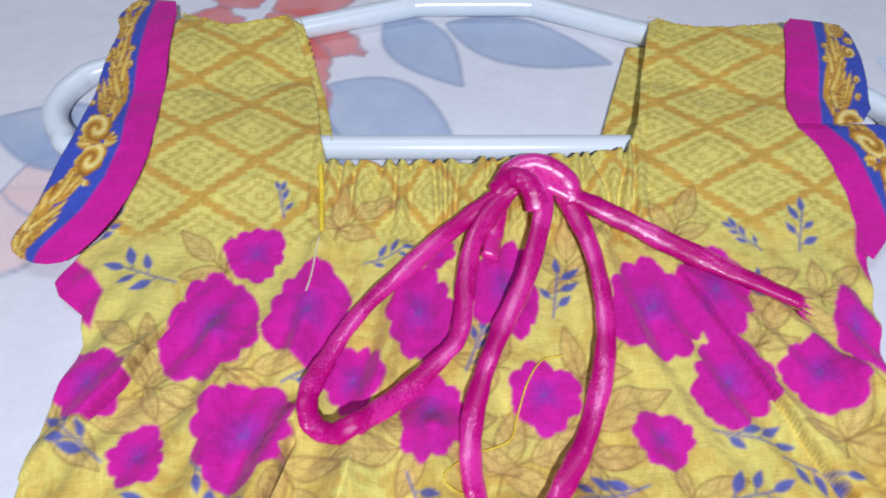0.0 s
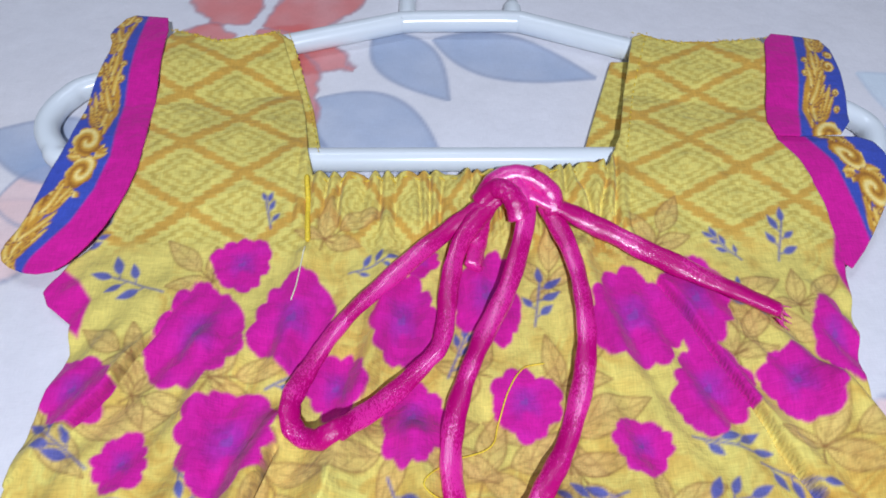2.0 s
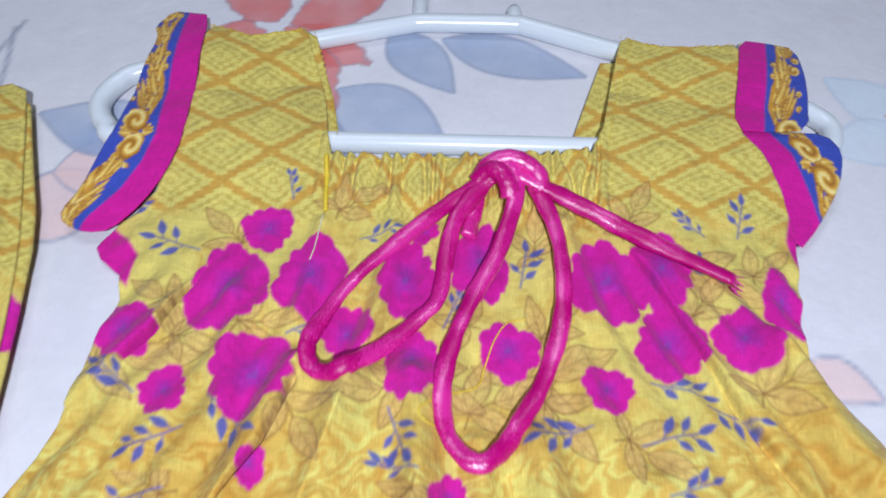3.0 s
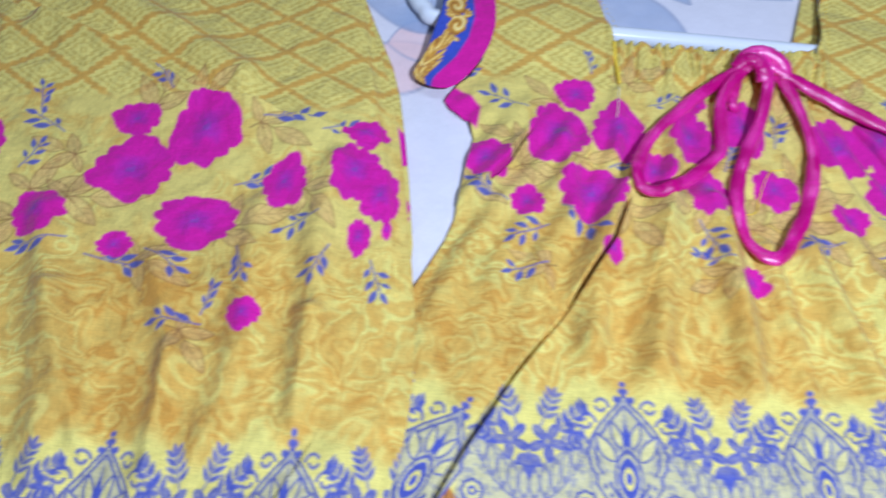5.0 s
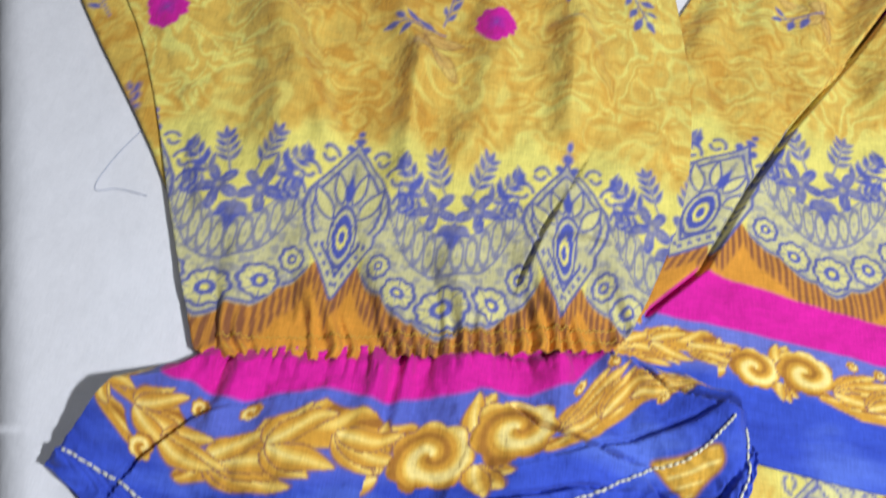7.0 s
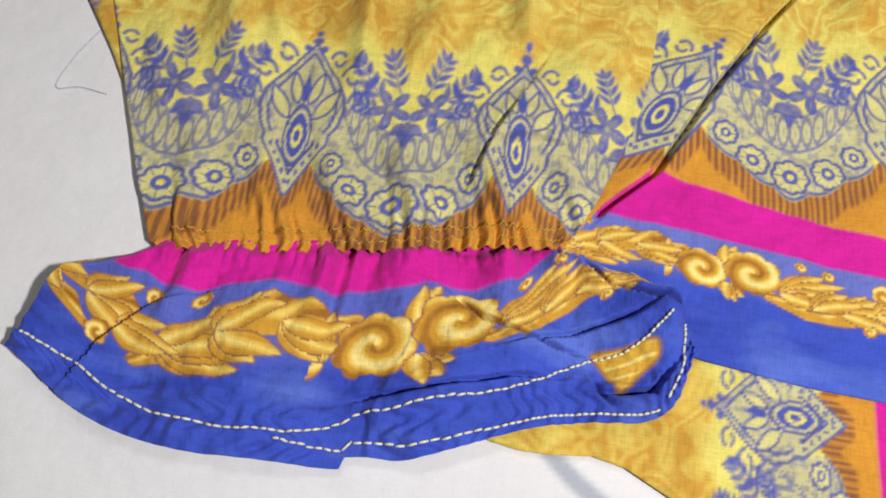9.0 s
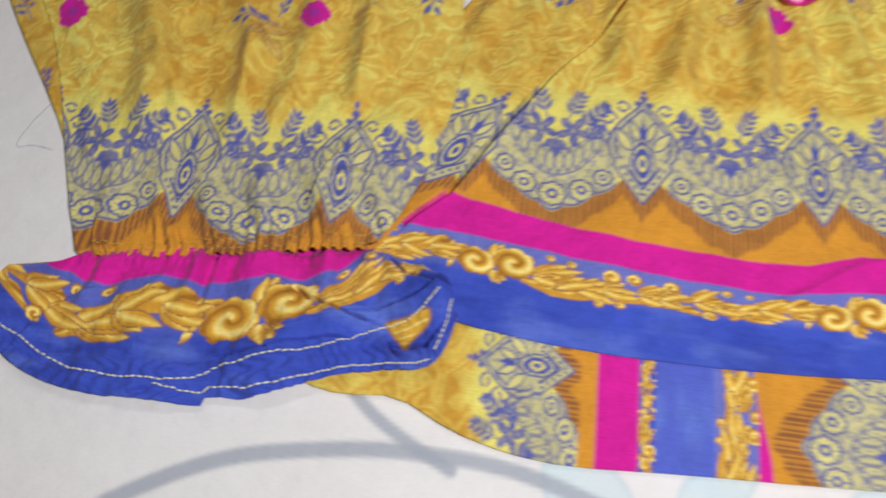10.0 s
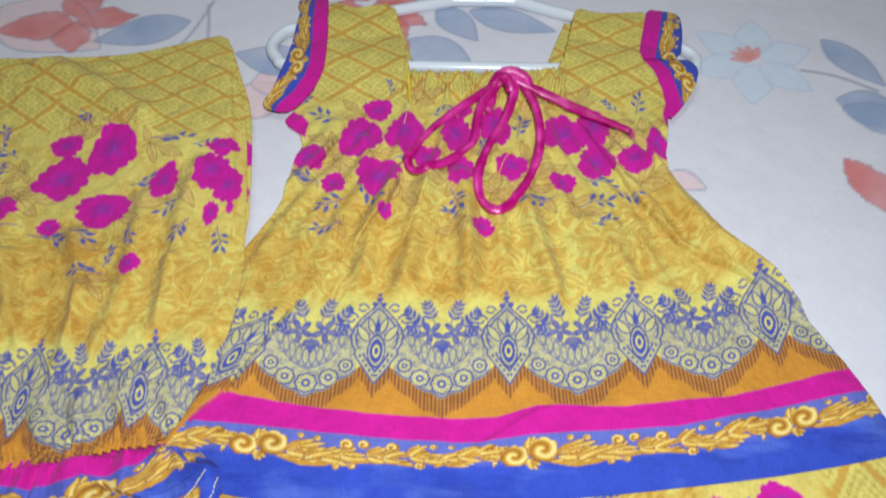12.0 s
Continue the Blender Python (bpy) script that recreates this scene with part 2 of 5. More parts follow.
def frond(x, y, cx, cy, ang, size):
    """A frond of paired leaflets: distance."""
    c, s = math.cos(ang), math.sin(ang)
    a, b = (x - cx) * c + (y - cy) * s, -(x - cx) * s + (y - cy) * c
    d = np.where((a > 0) & (a < size), np.abs(b) - 0.00035, 0.01)
    for k in (0.22, 0.42, 0.62, 0.80):
        d = np.minimum(d, leaf_d(a, np.abs(b), k * size, 0.0, 0.80, size * (0.44 - 0.18 * k), size * 0.062))
    return np.minimum(d, leaf_d(a, b, size * 0.82, 0.0, 0.0, size * 0.28, size * 0.06))


def lace(col, u, b, P=0.068):
    """The lace border: u along it (0 at a medallion), b up from the medallion's lower point. Ground above stays; fringe and orange below."""
    k = P / 0.068
    s = ((u + P / 2) % P - P / 2) / k
    w = np.abs(s)
    sw = 0.034 - w
    ink = LINE * 0.72 + BLUE * 0.28
    low = -0.0062 + 0.0160 * (sw / 0.026) ** 1.35
    scalloped = low - 0.0016 * np.abs(np.cos(np.pi * sw / 0.0105))
    edge = np.minimum(scalloped, 1.5 * w)
    hw = np.interp(b, (0, 0.0165, 0.0190, 0.0225, 0.0270, 0.0320, 0.0375, 0.0420, 0.0450, 0.0490), (0, 0.0110, 0.0108, 0.0128, 0.0136, 0.0124, 0.0088, 0.0050, 0.0024, 0))
    med = np.where((b > 0) & (b < 0.049), (w - hw) * 0.85, 0.01)
    pale = step(0.050, 0.041, b + 0.004 * np.cos(sw * 150) - 0.003 + 0.006 * (fbm(u, b, 160, 4) - 0.5))
    over(col, pale * step(-0.001, 0.001, b - edge), PALE)
    # orange with brown fringe under the edge
    under = cover(b - edge)
    over(col, under, ORANGE)
    length = np.where(1.5 * w < scalloped, 0.0068, 0.0088 - 0.16 * np.maximum(0, sw - 0.008))
    fr = under * step(-length - 0.0014, -length + 0.0010, b - edge + 0.0012 * vn(u, 0 * u, 500, 3))
    over(col, fr * 0.28, BROWN)
    over(col, fr * step(0.35, 0.65, 0.5 + 0.5 * np.cos(u * 2 * np.pi / 0.00185)) * 0.85, BROWN * 0.85)
    # the hanging swag: scalloped lace with rosettes, a chain of loops above
    chain = 0.0146 + 0.0088 * (sw / 0.0140) ** 2
    v = b - chain
    swag = cover(np.maximum(scalloped - b, v - 0.0062)) * cover(0.0095 + 0.25 * np.maximum(0, b - 0.012) - w)
    over(col, swag, LACE * 0.7 + PALE * 0.3)
    net = step(0.45, 0.62, 0.5 * vn(s, b, 900, 12) + 0.5 * vn(s, b, 480, 13))
    over(col, swag * 0.14, ink)
    over(col, swag * net * 0.45 * step(-0.0050, -0.0064, v), ink)
    loop = np.hypot(((sw / 0.0036) % 1 - 0.5) * 0.0036 / 0.00150, v / 0.0046)
    over(col, swag * step(0.30, 0.14, np.abs(loop - 1)) * 0.68, ink)
    over(col, swag * step(0.30, 0.18, loop) * 0.35, ink)
    over(col, swag * step(1.15, 1.5, loop) * step(0.0052, 0.0046, np.abs(v)) * 0.18, ink)
    for at, wide in ((0.0060, 0.00055), (-0.0058, 0.00050)):
        over(col, swag * step(wide * 1.5, wide * 0.6, np.abs(v - at)) * 0.7, ink)
    over(col, swag * step(0.0009, 0.0004, np.abs(b - scalloped - 0.0006)) * 0.85, ink)
    for cx, cy, r in ((0.0, 0.0002, 0.0054), (0.0110, 0.0034, 0.0048), (0.0190, 0.0104, 0.0036)):
        rr, th = np.hypot(sw - cx, b - cy), np.arctan2(b - cy, sw - cx)
        rim = r * (0.88 + 0.14 * np.abs(np.cos(4 * th)))
        over(col, swag * cover(rr - rim - 0.0005), LACE * 0.6 + PALE * 0.4)
        over(col, swag * step(0.0008, 0.0003, np.abs(rr - rim)) * 0.95, ink)
        over(col, swag * cover(rr - rim) * step(0.30, 0.05, np.abs(np.sin(4 * th))) * step(0.40, 0.48, rr / r) * 0.75, ink)
        over(col, swag * step(0.47, 0.40, rr / r) * 0.95, BLUE)
        over(col, swag * step(0.22, 0.14, rr / r), PALE)
    # medallion: a kite with a ladder border and a pointed eye, a filigree dome above
    m = cover(med)
    over(col, m, LACE * 0.7 + PALE * 0.3)
    over(col, m * 0.14, ink)
    kite = step(0.0185, 0.0170, b)
    over(col, m * step(0.0009, 0.0005, np.abs(med + 0.0021)) * step(0.45, 0.60, 0.5 + 0.5 * np.sin((b + w) * 2 * np.pi / 0.0046)) * kite * 0.85, ink)
    over(col, m * step(0.0007, 0.0003, np.abs(med + 0.0040)) * kite, ink)
    over(col, step(0.0007, 0.0003, np.abs(med)) * 0.9, ink)
    eye = np.hypot(s / 0.0042, (b - 0.0190) / 0.0072) + 0.25 * w / 0.0042
    over(col, m * step(0.16, 0.08, np.abs(eye - 1.32)) * 0.95, ink)
    over(col, m * step(1.05, 0.95, eye), BLUE)
    over(col, m * step(0.62, 0.52, eye), PALE)
    over(col, m * step(0.36, 0.26, eye), BLUE)
    dome = m * step(0.0215, 0.0235, b + 0.3 * w)
    over(col, dome * step(0.0007, 0.0003, np.abs(med + 0.0022)) * 0.9, ink)
    over(col, dome * step(0.46, 0.60, 0.6 * vn(w, b, 560, 14) + 0.4 * vn(w, b, 1100, 15)) * 0.45, ink)
    for bx, by, a, l, wd in ((0.0042, 0.0245, 0.95, 0.0115, 0.0022), (0.0016, 0.0290, 1.25, 0.0105, 0.0017)):
        d = leaf_d(w, b, bx, by, a, l, wd)
        over(col, dome * cover(d), LACE * 0.6 + PALE * 0.4)
        over(col, dome * cover(np.abs(d) - 0.0004, 0.0003), ink)
    over(col, dome * cover(leaf_d(s, b, 0.0, 0.0290, math.pi / 2, 0.0095, 0.0013), 0.0004), BLUE)
    crown = np.minimum.reduce([np.hypot(w - 0.0026, b - 0.0468) - 0.0013, np.hypot(w / 1.4, b - 0.0500) - 0.0013, np.hypot(w, b - 0.0528) - 0.0011])
    over(col, 0.95 * cover(crown, 0.0004), BLUE)
    # scrolled shoulders beside it
    hooks = np.full(w.shape, 0.01)
    for cx, cy, r, gap in ((0.0175, 0.0300, 0.0034, -0.6), (0.0140, 0.0372, 0.0030, -0.2), (0.0085, 0.0436, 0.0026, 0.2)):
        an = np.arctan2(b - cy, w - cx)
        hooks = np.minimum(hooks, np.abs(np.hypot(w - cx, b - cy) - r * (0.80 + 0.10 * an)) - 0.0006 + 0.003 * step(0.3, 0.0, np.abs(an - gap)))
    hooks = np.minimum(hooks, leaf_d(w, b, 0.0180, 0.0330, 1.0, 0.0085, 0.0013))
    hooks = np.minimum(hooks, leaf_d(w, b, 0.0135, 0.0400, 1.15, 0.0070, 0.0011))
    over(col, 0.9 * cover(hooks, 0.0004), ink * 0.5 + BLUE * 0.5)
    # bouquet over the swag: two star flowers, fronds, a hanging bud
    t = np.where(s > 0, s - 0.034, s + 0.034)
    a = np.abs(t)
    b = b + 0.0026
    ink = np.minimum.reduce([frond(a, b, 0.0040, 0.0370, 1.20, 0.0150), frond(a, b, 0.0080, 0.0335, 0.80, 0.0165), frond(a, b, 0.0085, 0.0300, 0.40, 0.0125), leaf_d(a, b, 0.0010, 0.0275, -0.9, 0.0060, 0.0016)])
    for cx, cy, r, turn in ((0.0064, 0.0320, 0.0066, 0.5), (0.0, 0.0235, 0.0026, 0.0)):
        th = np.arctan2(b - cy, a - cx)
        ink = np.minimum(ink, np.hypot(a - cx, b - cy) - r * (0.36 + 0.74 * np.abs(np.cos(2.5 * th + turn)) ** 1.3))
    ink = np.minimum(ink, leaf_d(t, b, 0.0, 0.0285, -math.pi / 2, 0.0100, 0.0020))
    over(col, cover(ink, 0.0004) * step(0.0030, 0.0050, b - chain) * (0.75 + 0.25 * vn(u, b, 500, 9)), BLUE)
    rr, th = np.hypot(a - 0.0064, b - 0.0320), np.arctan2(b - 0.0320, a - 0.0064)
    over(col, 0.35 * step(0.0060, 0.0050, rr) * step(0.12, 0.03, np.abs(np.sin(2.5 * th + 0.5))), PALE * 0.6 + LAVENDER * 0.4)
    over(col, 0.45 * cover(rr - 0.0008), PALE)


def streaky(x, y, col, mask):
    """Uneven dye of the blue ground."""
    over(col, mask * 0.65 * step(0.45, 0.75, 0.6 * fbm(x * 0.25, y, 150, 41) + 0.4 * vn(x, y, 60, 42)), rgb(98, 122, 210))
    over(col, mask * 0.55 * step(0.5, 0.25, 0.6 * fbm(x * 0.25, y, 170, 43) + 0.4 * vn(x, y, 45, 44)), rgb(36, 52, 152))


# ---- cloth ----
def soften(pts, rounds=1):
    """Cut the corners of a closed outline."""
    p = np.array(pts, float)
    for _ in range(rounds):
        n = np.roll(p, -1, 0)
        p = np.stack([0.78 * p + 0.22 * n, 0.22 * p + 0.78 * n], 1).reshape(-1, 2)
    return p


def inside_d(x, y, poly):
    """Signed distance to a closed outline (minus inside) and its nearest points."""
    best, near = np.full(x.shape, 9.0), np.zeros((len(x), 2))
    ins = np.zeros(x.shape, bool)
    q = np.roll(poly, -1, 0)
    for (ax, ay), (bx, by) in zip(poly, q):
        dx, dy = bx - ax, by - ay
        k = np.clip(((x - ax) * dx + (y - ay) * dy) / (dx * dx + dy * dy + 1e-15), 0, 1)
        nx, ny = ax + k * dx, ay + k * dy
        d = np.hypot(x - nx, y - ny)
        m = d < best
        best[m], near[m, 0], near[m, 1] = d[m], nx[m], ny[m]
        if ay != by:
            ins ^= ((ay > y) != (by > y)) & (x < (bx - ax) * (y - ay) / (by - ay) + ax)
    return np.where(ins, -best, best), near


def sheet_mesh(name, co, quads, col, material, parent=None, label="", lip=0.0):
    """A mesh from numpy grids, with its print as a colour attribute, and an edge turned down by lip."""
    if lip:
        e = np.concatenate([quads[:, [0, 1]], quads[:, [1, 2]], quads[:, [2, 3]], quads[:, [3, 0]]])
        key = np.sort(e, 1)
        key = key[:, 0].astype(np.int64) * (len(co) + 1) + key[:, 1]
        _, idx, cnt = np.unique(key, return_index=True, return_counts=True)
        rim = e[idx[cnt == 1]]
        ids = np.unique(rim)
        low = np.full(len(co), -1)
        low[ids] = len(co) + np.arange(len(ids))
        down = co[ids].copy()
        down[:, 2] -= lip
        quads = np.concatenate([quads, np.stack([rim[:, 1], rim[:, 0], low[rim[:, 0]], low[rim[:, 1]]], 1)])
        co, col = np.concatenate([co, down]), np.concatenate([col, col[ids]])
    me = bpy.data.meshes.new(name)
    me.vertices.add(len(co))
    me.vertices.foreach_set("co", co.astype(np.float32).ravel())
    me.loops.add(quads.size)
    me.loops.foreach_set("vertex_index", quads.astype(np.int32).ravel())
    me.polygons.add(len(quads))
    me.polygons.foreach_set("loop_start", np.arange(0, quads.size, 4, dtype=np.int32))
    me.polygons.foreach_set("use_smooth", np.ones(len(quads), bool))
    me.update(calc_edges=True)
    att = me.color_attributes.new("print", "FLOAT_COLOR", "POINT")
    att.data.foreach_set("color", np.concatenate([col, np.ones((len(col), 1))], 1).astype(np.float32).ravel())
    me.materials.append(material)
    ob = new(name, me)
    if parent:
        ob.parent = parent
    if label:
        tagged(ob, label)
    return ob


def cloth(name, outline, height, paint, material, parent=None, label="", res=0.0007, lip=0.0009, rounds=1):
    """A piece of cloth over an outline: a fine grid, its rim laid on the outline."""
    poly = soften(outline, rounds)
    lo, hi = poly.min(0) - res, poly.max(0) + res
    xs, ys = np.arange(lo[0], hi[0] + res, res), np.arange(lo[1], hi[1] + res, res)
    gx, gy = [g.ravel() for g in np.meshgrid(xs, ys)]
    d, near = inside_d(gx, gy, poly)
    ok = (d < 0.55 * res).reshape(len(ys), len(xs))
    cell = ok[:-1, :-1] & ok[1:, :-1] & ok[:-1, 1:] & ok[1:, 1:]
    r, c = np.nonzero(cell)
    W = len(xs)
    quads = np.stack([r * W + c, r * W + c + 1, (r + 1) * W + c + 1, (r + 1) * W + c], 1)
    full = np.zeros((len(ys) + 1, len(xs) + 1), int)
    full[1:-1, 1:-1] = cell
    around = full[:-1, :-1] + full[1:, :-1] + full[:-1, 1:] + full[1:, 1:]
    rim = ((around > 0) & (around < 4)).ravel() & (np.abs(d) < 1.6 * res)
    gx, gy = np.where(rim, near[:, 0], gx), np.where(rim, near[:, 1], gy)
    used, inv = np.unique(quads, return_inverse=True)
    x, y, dd = gx[used], gy[used], np.where(rim, 0, np.minimum(d, 0))[used]
    co = np.stack([x, y, height(x, y, dd)], 1)
    return sheet_mesh(name, co, inv.reshape(-1, 4), paint(x, y), material, parent, label, lip)


# ---- materials ----
def base_material(name, rough=0.8):
    m = bpy.data.materials.new(name)
    m.use_nodes = True
    nt = m.node_tree
    b = nt.nodes["Principled BSDF"]
    b.inputs["Roughness"].default_value = rough
    return m, nt, b


def node(nt, kind, **values):
    n = nt.nodes.new(kind)
    for k, v in values.items():
        n.inputs[k].default_value = v
    return n


def woven(name, rough=0.85, thread=1.0, amount=0.16, bump=0.3, sheen=0.1, tonal=0.10, crumple=0.6):
    """Printed cotton: the print, uneven threads both ways, a soft crumple."""
    m, nt, b = base_material(name, rough)
    at = nt.nodes.new("ShaderNodeAttribute")
    at.attribute_name = "print"
    co = nt.nodes.new("ShaderNodeTexCoord")
    tex = []
    for sx, sy in ((260 * thread, 2600 * thread), (2600 * thread, 260 * thread)):
        mp = node(nt, "ShaderNodeMapping", Scale=(sx, sy, 300))
        nt.links.new(co.outputs["Object"], mp.inputs["Vector"])
        n = node(nt, "ShaderNodeTexNoise", Scale=1.0, Detail=2.0)
        nt.links.new(mp.outputs[0], n.inputs["Vector"])
        tex.append(n)
    add = nt.nodes.new("ShaderNodeMath")
    add.operation = "ADD"
    nt.links.new(tex[0].outputs["Fac"], add.inputs[0])
    nt.links.new(tex[1].outputs["Fac"], add.inputs[1])
    rng = node(nt, "ShaderNodeMapRange")
    for k, v in (("From Min", 0.6), ("From Max", 1.4), ("To Min", 1 - amount), ("To Max", 1 + amount)):
        rng.inputs[k].default_value = v
    nt.links.new(add.outputs[0], rng.inputs["Value"])
    mul = nt.nodes.new("ShaderNodeVectorMath")
    mul.operation = "SCALE"
    nt.links.new(at.outputs["Color"], mul.inputs[0])
    nt.links.new(rng.outputs[0], mul.inputs["Scale"])
    tone = node(nt, "ShaderNodeTexNoise", Scale=70.0, Detail=5.0, Roughness=0.65)
    nt.links.new(co.outputs["Object"], tone.inputs["Vector"])
    trg = node(nt, "ShaderNodeMapRange")
    for k, v in (("From Min", 0.3), ("From Max", 0.7), ("To Min", 1 - tonal), ("To Max", 1 + tonal * 0.8)):
        trg.inputs[k].default_value = v
    nt.links.new(tone.outputs["Fac"], trg.inputs["Value"])
    mul2 = nt.nodes.new("ShaderNodeVectorMath")
    mul2.operation = "SCALE"
    nt.links.new(mul.outputs[0], mul2.inputs[0])
    nt.links.new(trg.outputs[0], mul2.inputs["Scale"])
    nt.links.new(mul2.outputs[0], b.inputs["Base Color"])
    soft = node(nt, "ShaderNodeTexNoise", Scale=140.0, Detail=3.0)
    nt.links.new(co.outputs["Object"], soft.inputs["Vector"])
    b1 = node(nt, "ShaderNodeBump", Strength=bump, Distance=0.0004)
    nt.links.new(add.outputs[0], b1.inputs["Height"])
    b2 = node(nt, "ShaderNodeBump", Strength=crumple, Distance=0.0024)
    nt.links.new(soft.outputs["Fac"], b2.inputs["Height"])
    nt.links.new(b1.outputs[0], b2.inputs["Normal"])
    nt.links.new(b2.outputs[0], b.inputs["Normal"])
    b.inputs["Sheen Weight"].default_value = sheen
    b.inputs["Specular IOR Level"].default_value = 0.25
    return m


def plain(name, colour, rough=0.6, mottled=0.08, scale=60.0, bump=0.0, metal=0.0):
    """A surface of one paint with fine uneven tone."""
    m, nt, b = base_material(name, rough)
    co = nt.nodes.new("ShaderNodeTexCoord")
    n = node(nt, "ShaderNodeTexNoise", Scale=scale, Detail=4.0)
    nt.links.new(co.outputs["Object"], n.inputs["Vector"])
    ramp = nt.nodes.new("ShaderNodeValToRGB")
    ramp.color_ramp.elements[0].color = (*[c * (1 - mottled) for c in colour], 1)
    ramp.color_ramp.elements[1].color = (*[min(1, c * (1 + mottled)) for c in colour], 1)
    ramp.color_ramp.elements[0].position, ramp.color_ramp.elements[1].position = 0.35, 0.65
    nt.links.new(n.outputs["Fac"], ramp.inputs[0])
    nt.links.new(ramp.outputs[0], b.inputs["Base Color"])
    b.inputs["Metallic"].default_value = metal
    if bump:
        bp = node(nt, "ShaderNodeBump", Strength=bump, Distance=0.001)
        nt.links.new(n.outputs["Fac"], bp.inputs["Height"])
        nt.links.new(bp.outputs[0], b.inputs["Normal"])
    return m


COTTON = woven("printed_cotton")
PERCALE = woven("bed_sheet_cotton", 0.8, 1.3, 0.05, 0.12, 0.1, 0.035, 0.18)
PLASTIC = plain("white_plastic", (0.80, 0.84, 0.86), 0.22, 0.02, 30)
THREAD = plain("pale_thread", (0.78, 0.74, 0.52), 0.7, 0.2, 1500)
GOLD_THREAD = plain("gold_thread", (0.66, 0.42, 0.06), 0.6, 0.2, 1500)
YELLOW_THREAD = plain("yellow_thread", (0.85, 0.62, 0.03), 0.6, 0.15, 1500)
PINK_THREAD = plain("frayed_pink_thread", (0.75, 0.03, 0.36), 0.6, 0.2, 1500)
GREY_THREAD = plain("grey_thread", (0.42, 0.44, 0.55), 0.7, 0.1, 800)
WALL = plain("wall_paint", (0.72, 0.72, 0.70), 0.9, 0.04, 3)
FLOOR = plain("floor_stone", (0.10, 0.10, 0.115), 0.5, 0.15, 8)
TICKING = plain("mattress_ticking", (0.55, 0.56, 0.60), 0.9, 0.1, 40)


def satin():
    """Satin cord: saturated body, sheen painted in as brighter speckled noise patches with more coat."""
    m, nt, b = base_material("magenta_satin", 0.34)
    co = nt.nodes.new("ShaderNodeTexCoord")
    mp = node(nt, "ShaderNodeMapping", Scale=(3000, 1300, 2000), Rotation=(0, 0, 0.6))
    nt.links.new(co.outputs["Object"], mp.inputs["Vector"])
    fibre = node(nt, "ShaderNodeTexNoise", Scale=1.0, Detail=2.0)
    nt.links.new(mp.outputs[0], fibre.inputs["Vector"])
    broad = node(nt, "ShaderNodeTexNoise", Scale=75.0, Detail=1.5)
    nt.links.new(co.outputs["Object"], broad.inputs["Vector"])
    add = nt.nodes.new("ShaderNodeMath")
    add.operation = "MULTIPLY_ADD"
    nt.links.new(fibre.outputs["Fac"], add.inputs[0])
    add.inputs[1].default_value = 0.9
    nt.links.new(broad.outputs["Fac"], add.inputs[2])
    patch = node(nt, "ShaderNodeMapRange")
    for k, v in (("From Min", 0.95), ("From Max", 1.05), ("To Min", 0.0), ("To Max", 1.0)):
        patch.inputs[k].default_value = v
    nt.links.new(add.outputs[0], patch.inputs["Value"])
    # the patches' brighter pink puts highlights into the base colour
    ramp = nt.nodes.new("ShaderNodeValToRGB")
    ramp.color_ramp.elements[0].color, ramp.color_ramp.elements[1].color = (0.50, 0.0004, 0.17, 1), (0.88, 0.02, 0.38, 1)
    ramp.color_ramp.elements[0].position, ramp.color_ramp.elements[1].position = 0.05, 0.9
    nt.links.new(patch.outputs[0], ramp.inputs[0])
    nt.links.new(ramp.outputs[0], b.inputs["Base Color"])
    gleam = node(nt, "ShaderNodeMath")
    gleam.operation = "MULTIPLY_ADD"
    nt.links.new(patch.outputs[0], gleam.inputs[0])
    gleam.inputs[1].default_value, gleam.inputs[2].default_value = 0.85, 0.12
    nt.links.new(gleam.outputs[0], b.inputs["Coat Weight"])
    b.inputs["Metallic"].default_value = 0.0
    b.inputs["Coat IOR"].default_value = 2.5
    b.inputs["Coat Roughness"].default_value = 0.24
    b.inputs["Specular IOR Level"].default_value = 0.16
    bp = node(nt, "ShaderNodeBump", Strength=0.30, Distance=0.0006)
    nt.links.new(fibre.outputs["Fac"], bp.inputs["Height"])
    nt.links.new(bp.outputs[0], b.inputs["Normal"])
    nt.links.new(bp.outputs[0], b.inputs["Coat Normal"])
    return m


SATIN = satin()


# ---- small helpers for meshes ----
def part(name, bm, material, parent=None, label=""):
    me = bpy.data.meshes.new(name)
    bm.to_mesh(me)
    bm.free()
    for p in me.polygons:
        p.use_smooth = True
    me.materials.append(material)
    ob = new(name, me)
    if parent:
        ob.parent = parent
    if label:
        tagged(ob, label)
    return ob


def smooth_path(pts, steps=8, closed=False):
    """Catmull-Rom through 3D points."""
    p = [Vector(a) for a in pts]
    out = []
    n = len(p)
    for i in range(n if closed else n - 1):
        a, b, c, d = (p[(i + k) % n] if closed else p[min(max(i + k, 0), n - 1)] for k in (-1, 0, 1, 2))
        for j in range(steps):
            t = j / steps
            out.append(0.5 * (2 * b + (c - a) * t + (2 * a - 5 * b + 4 * c - d) * t * t + (3 * b - a - 3 * c + d) * t ** 3))
    if not closed:
        out.append(p[-1])
    return out


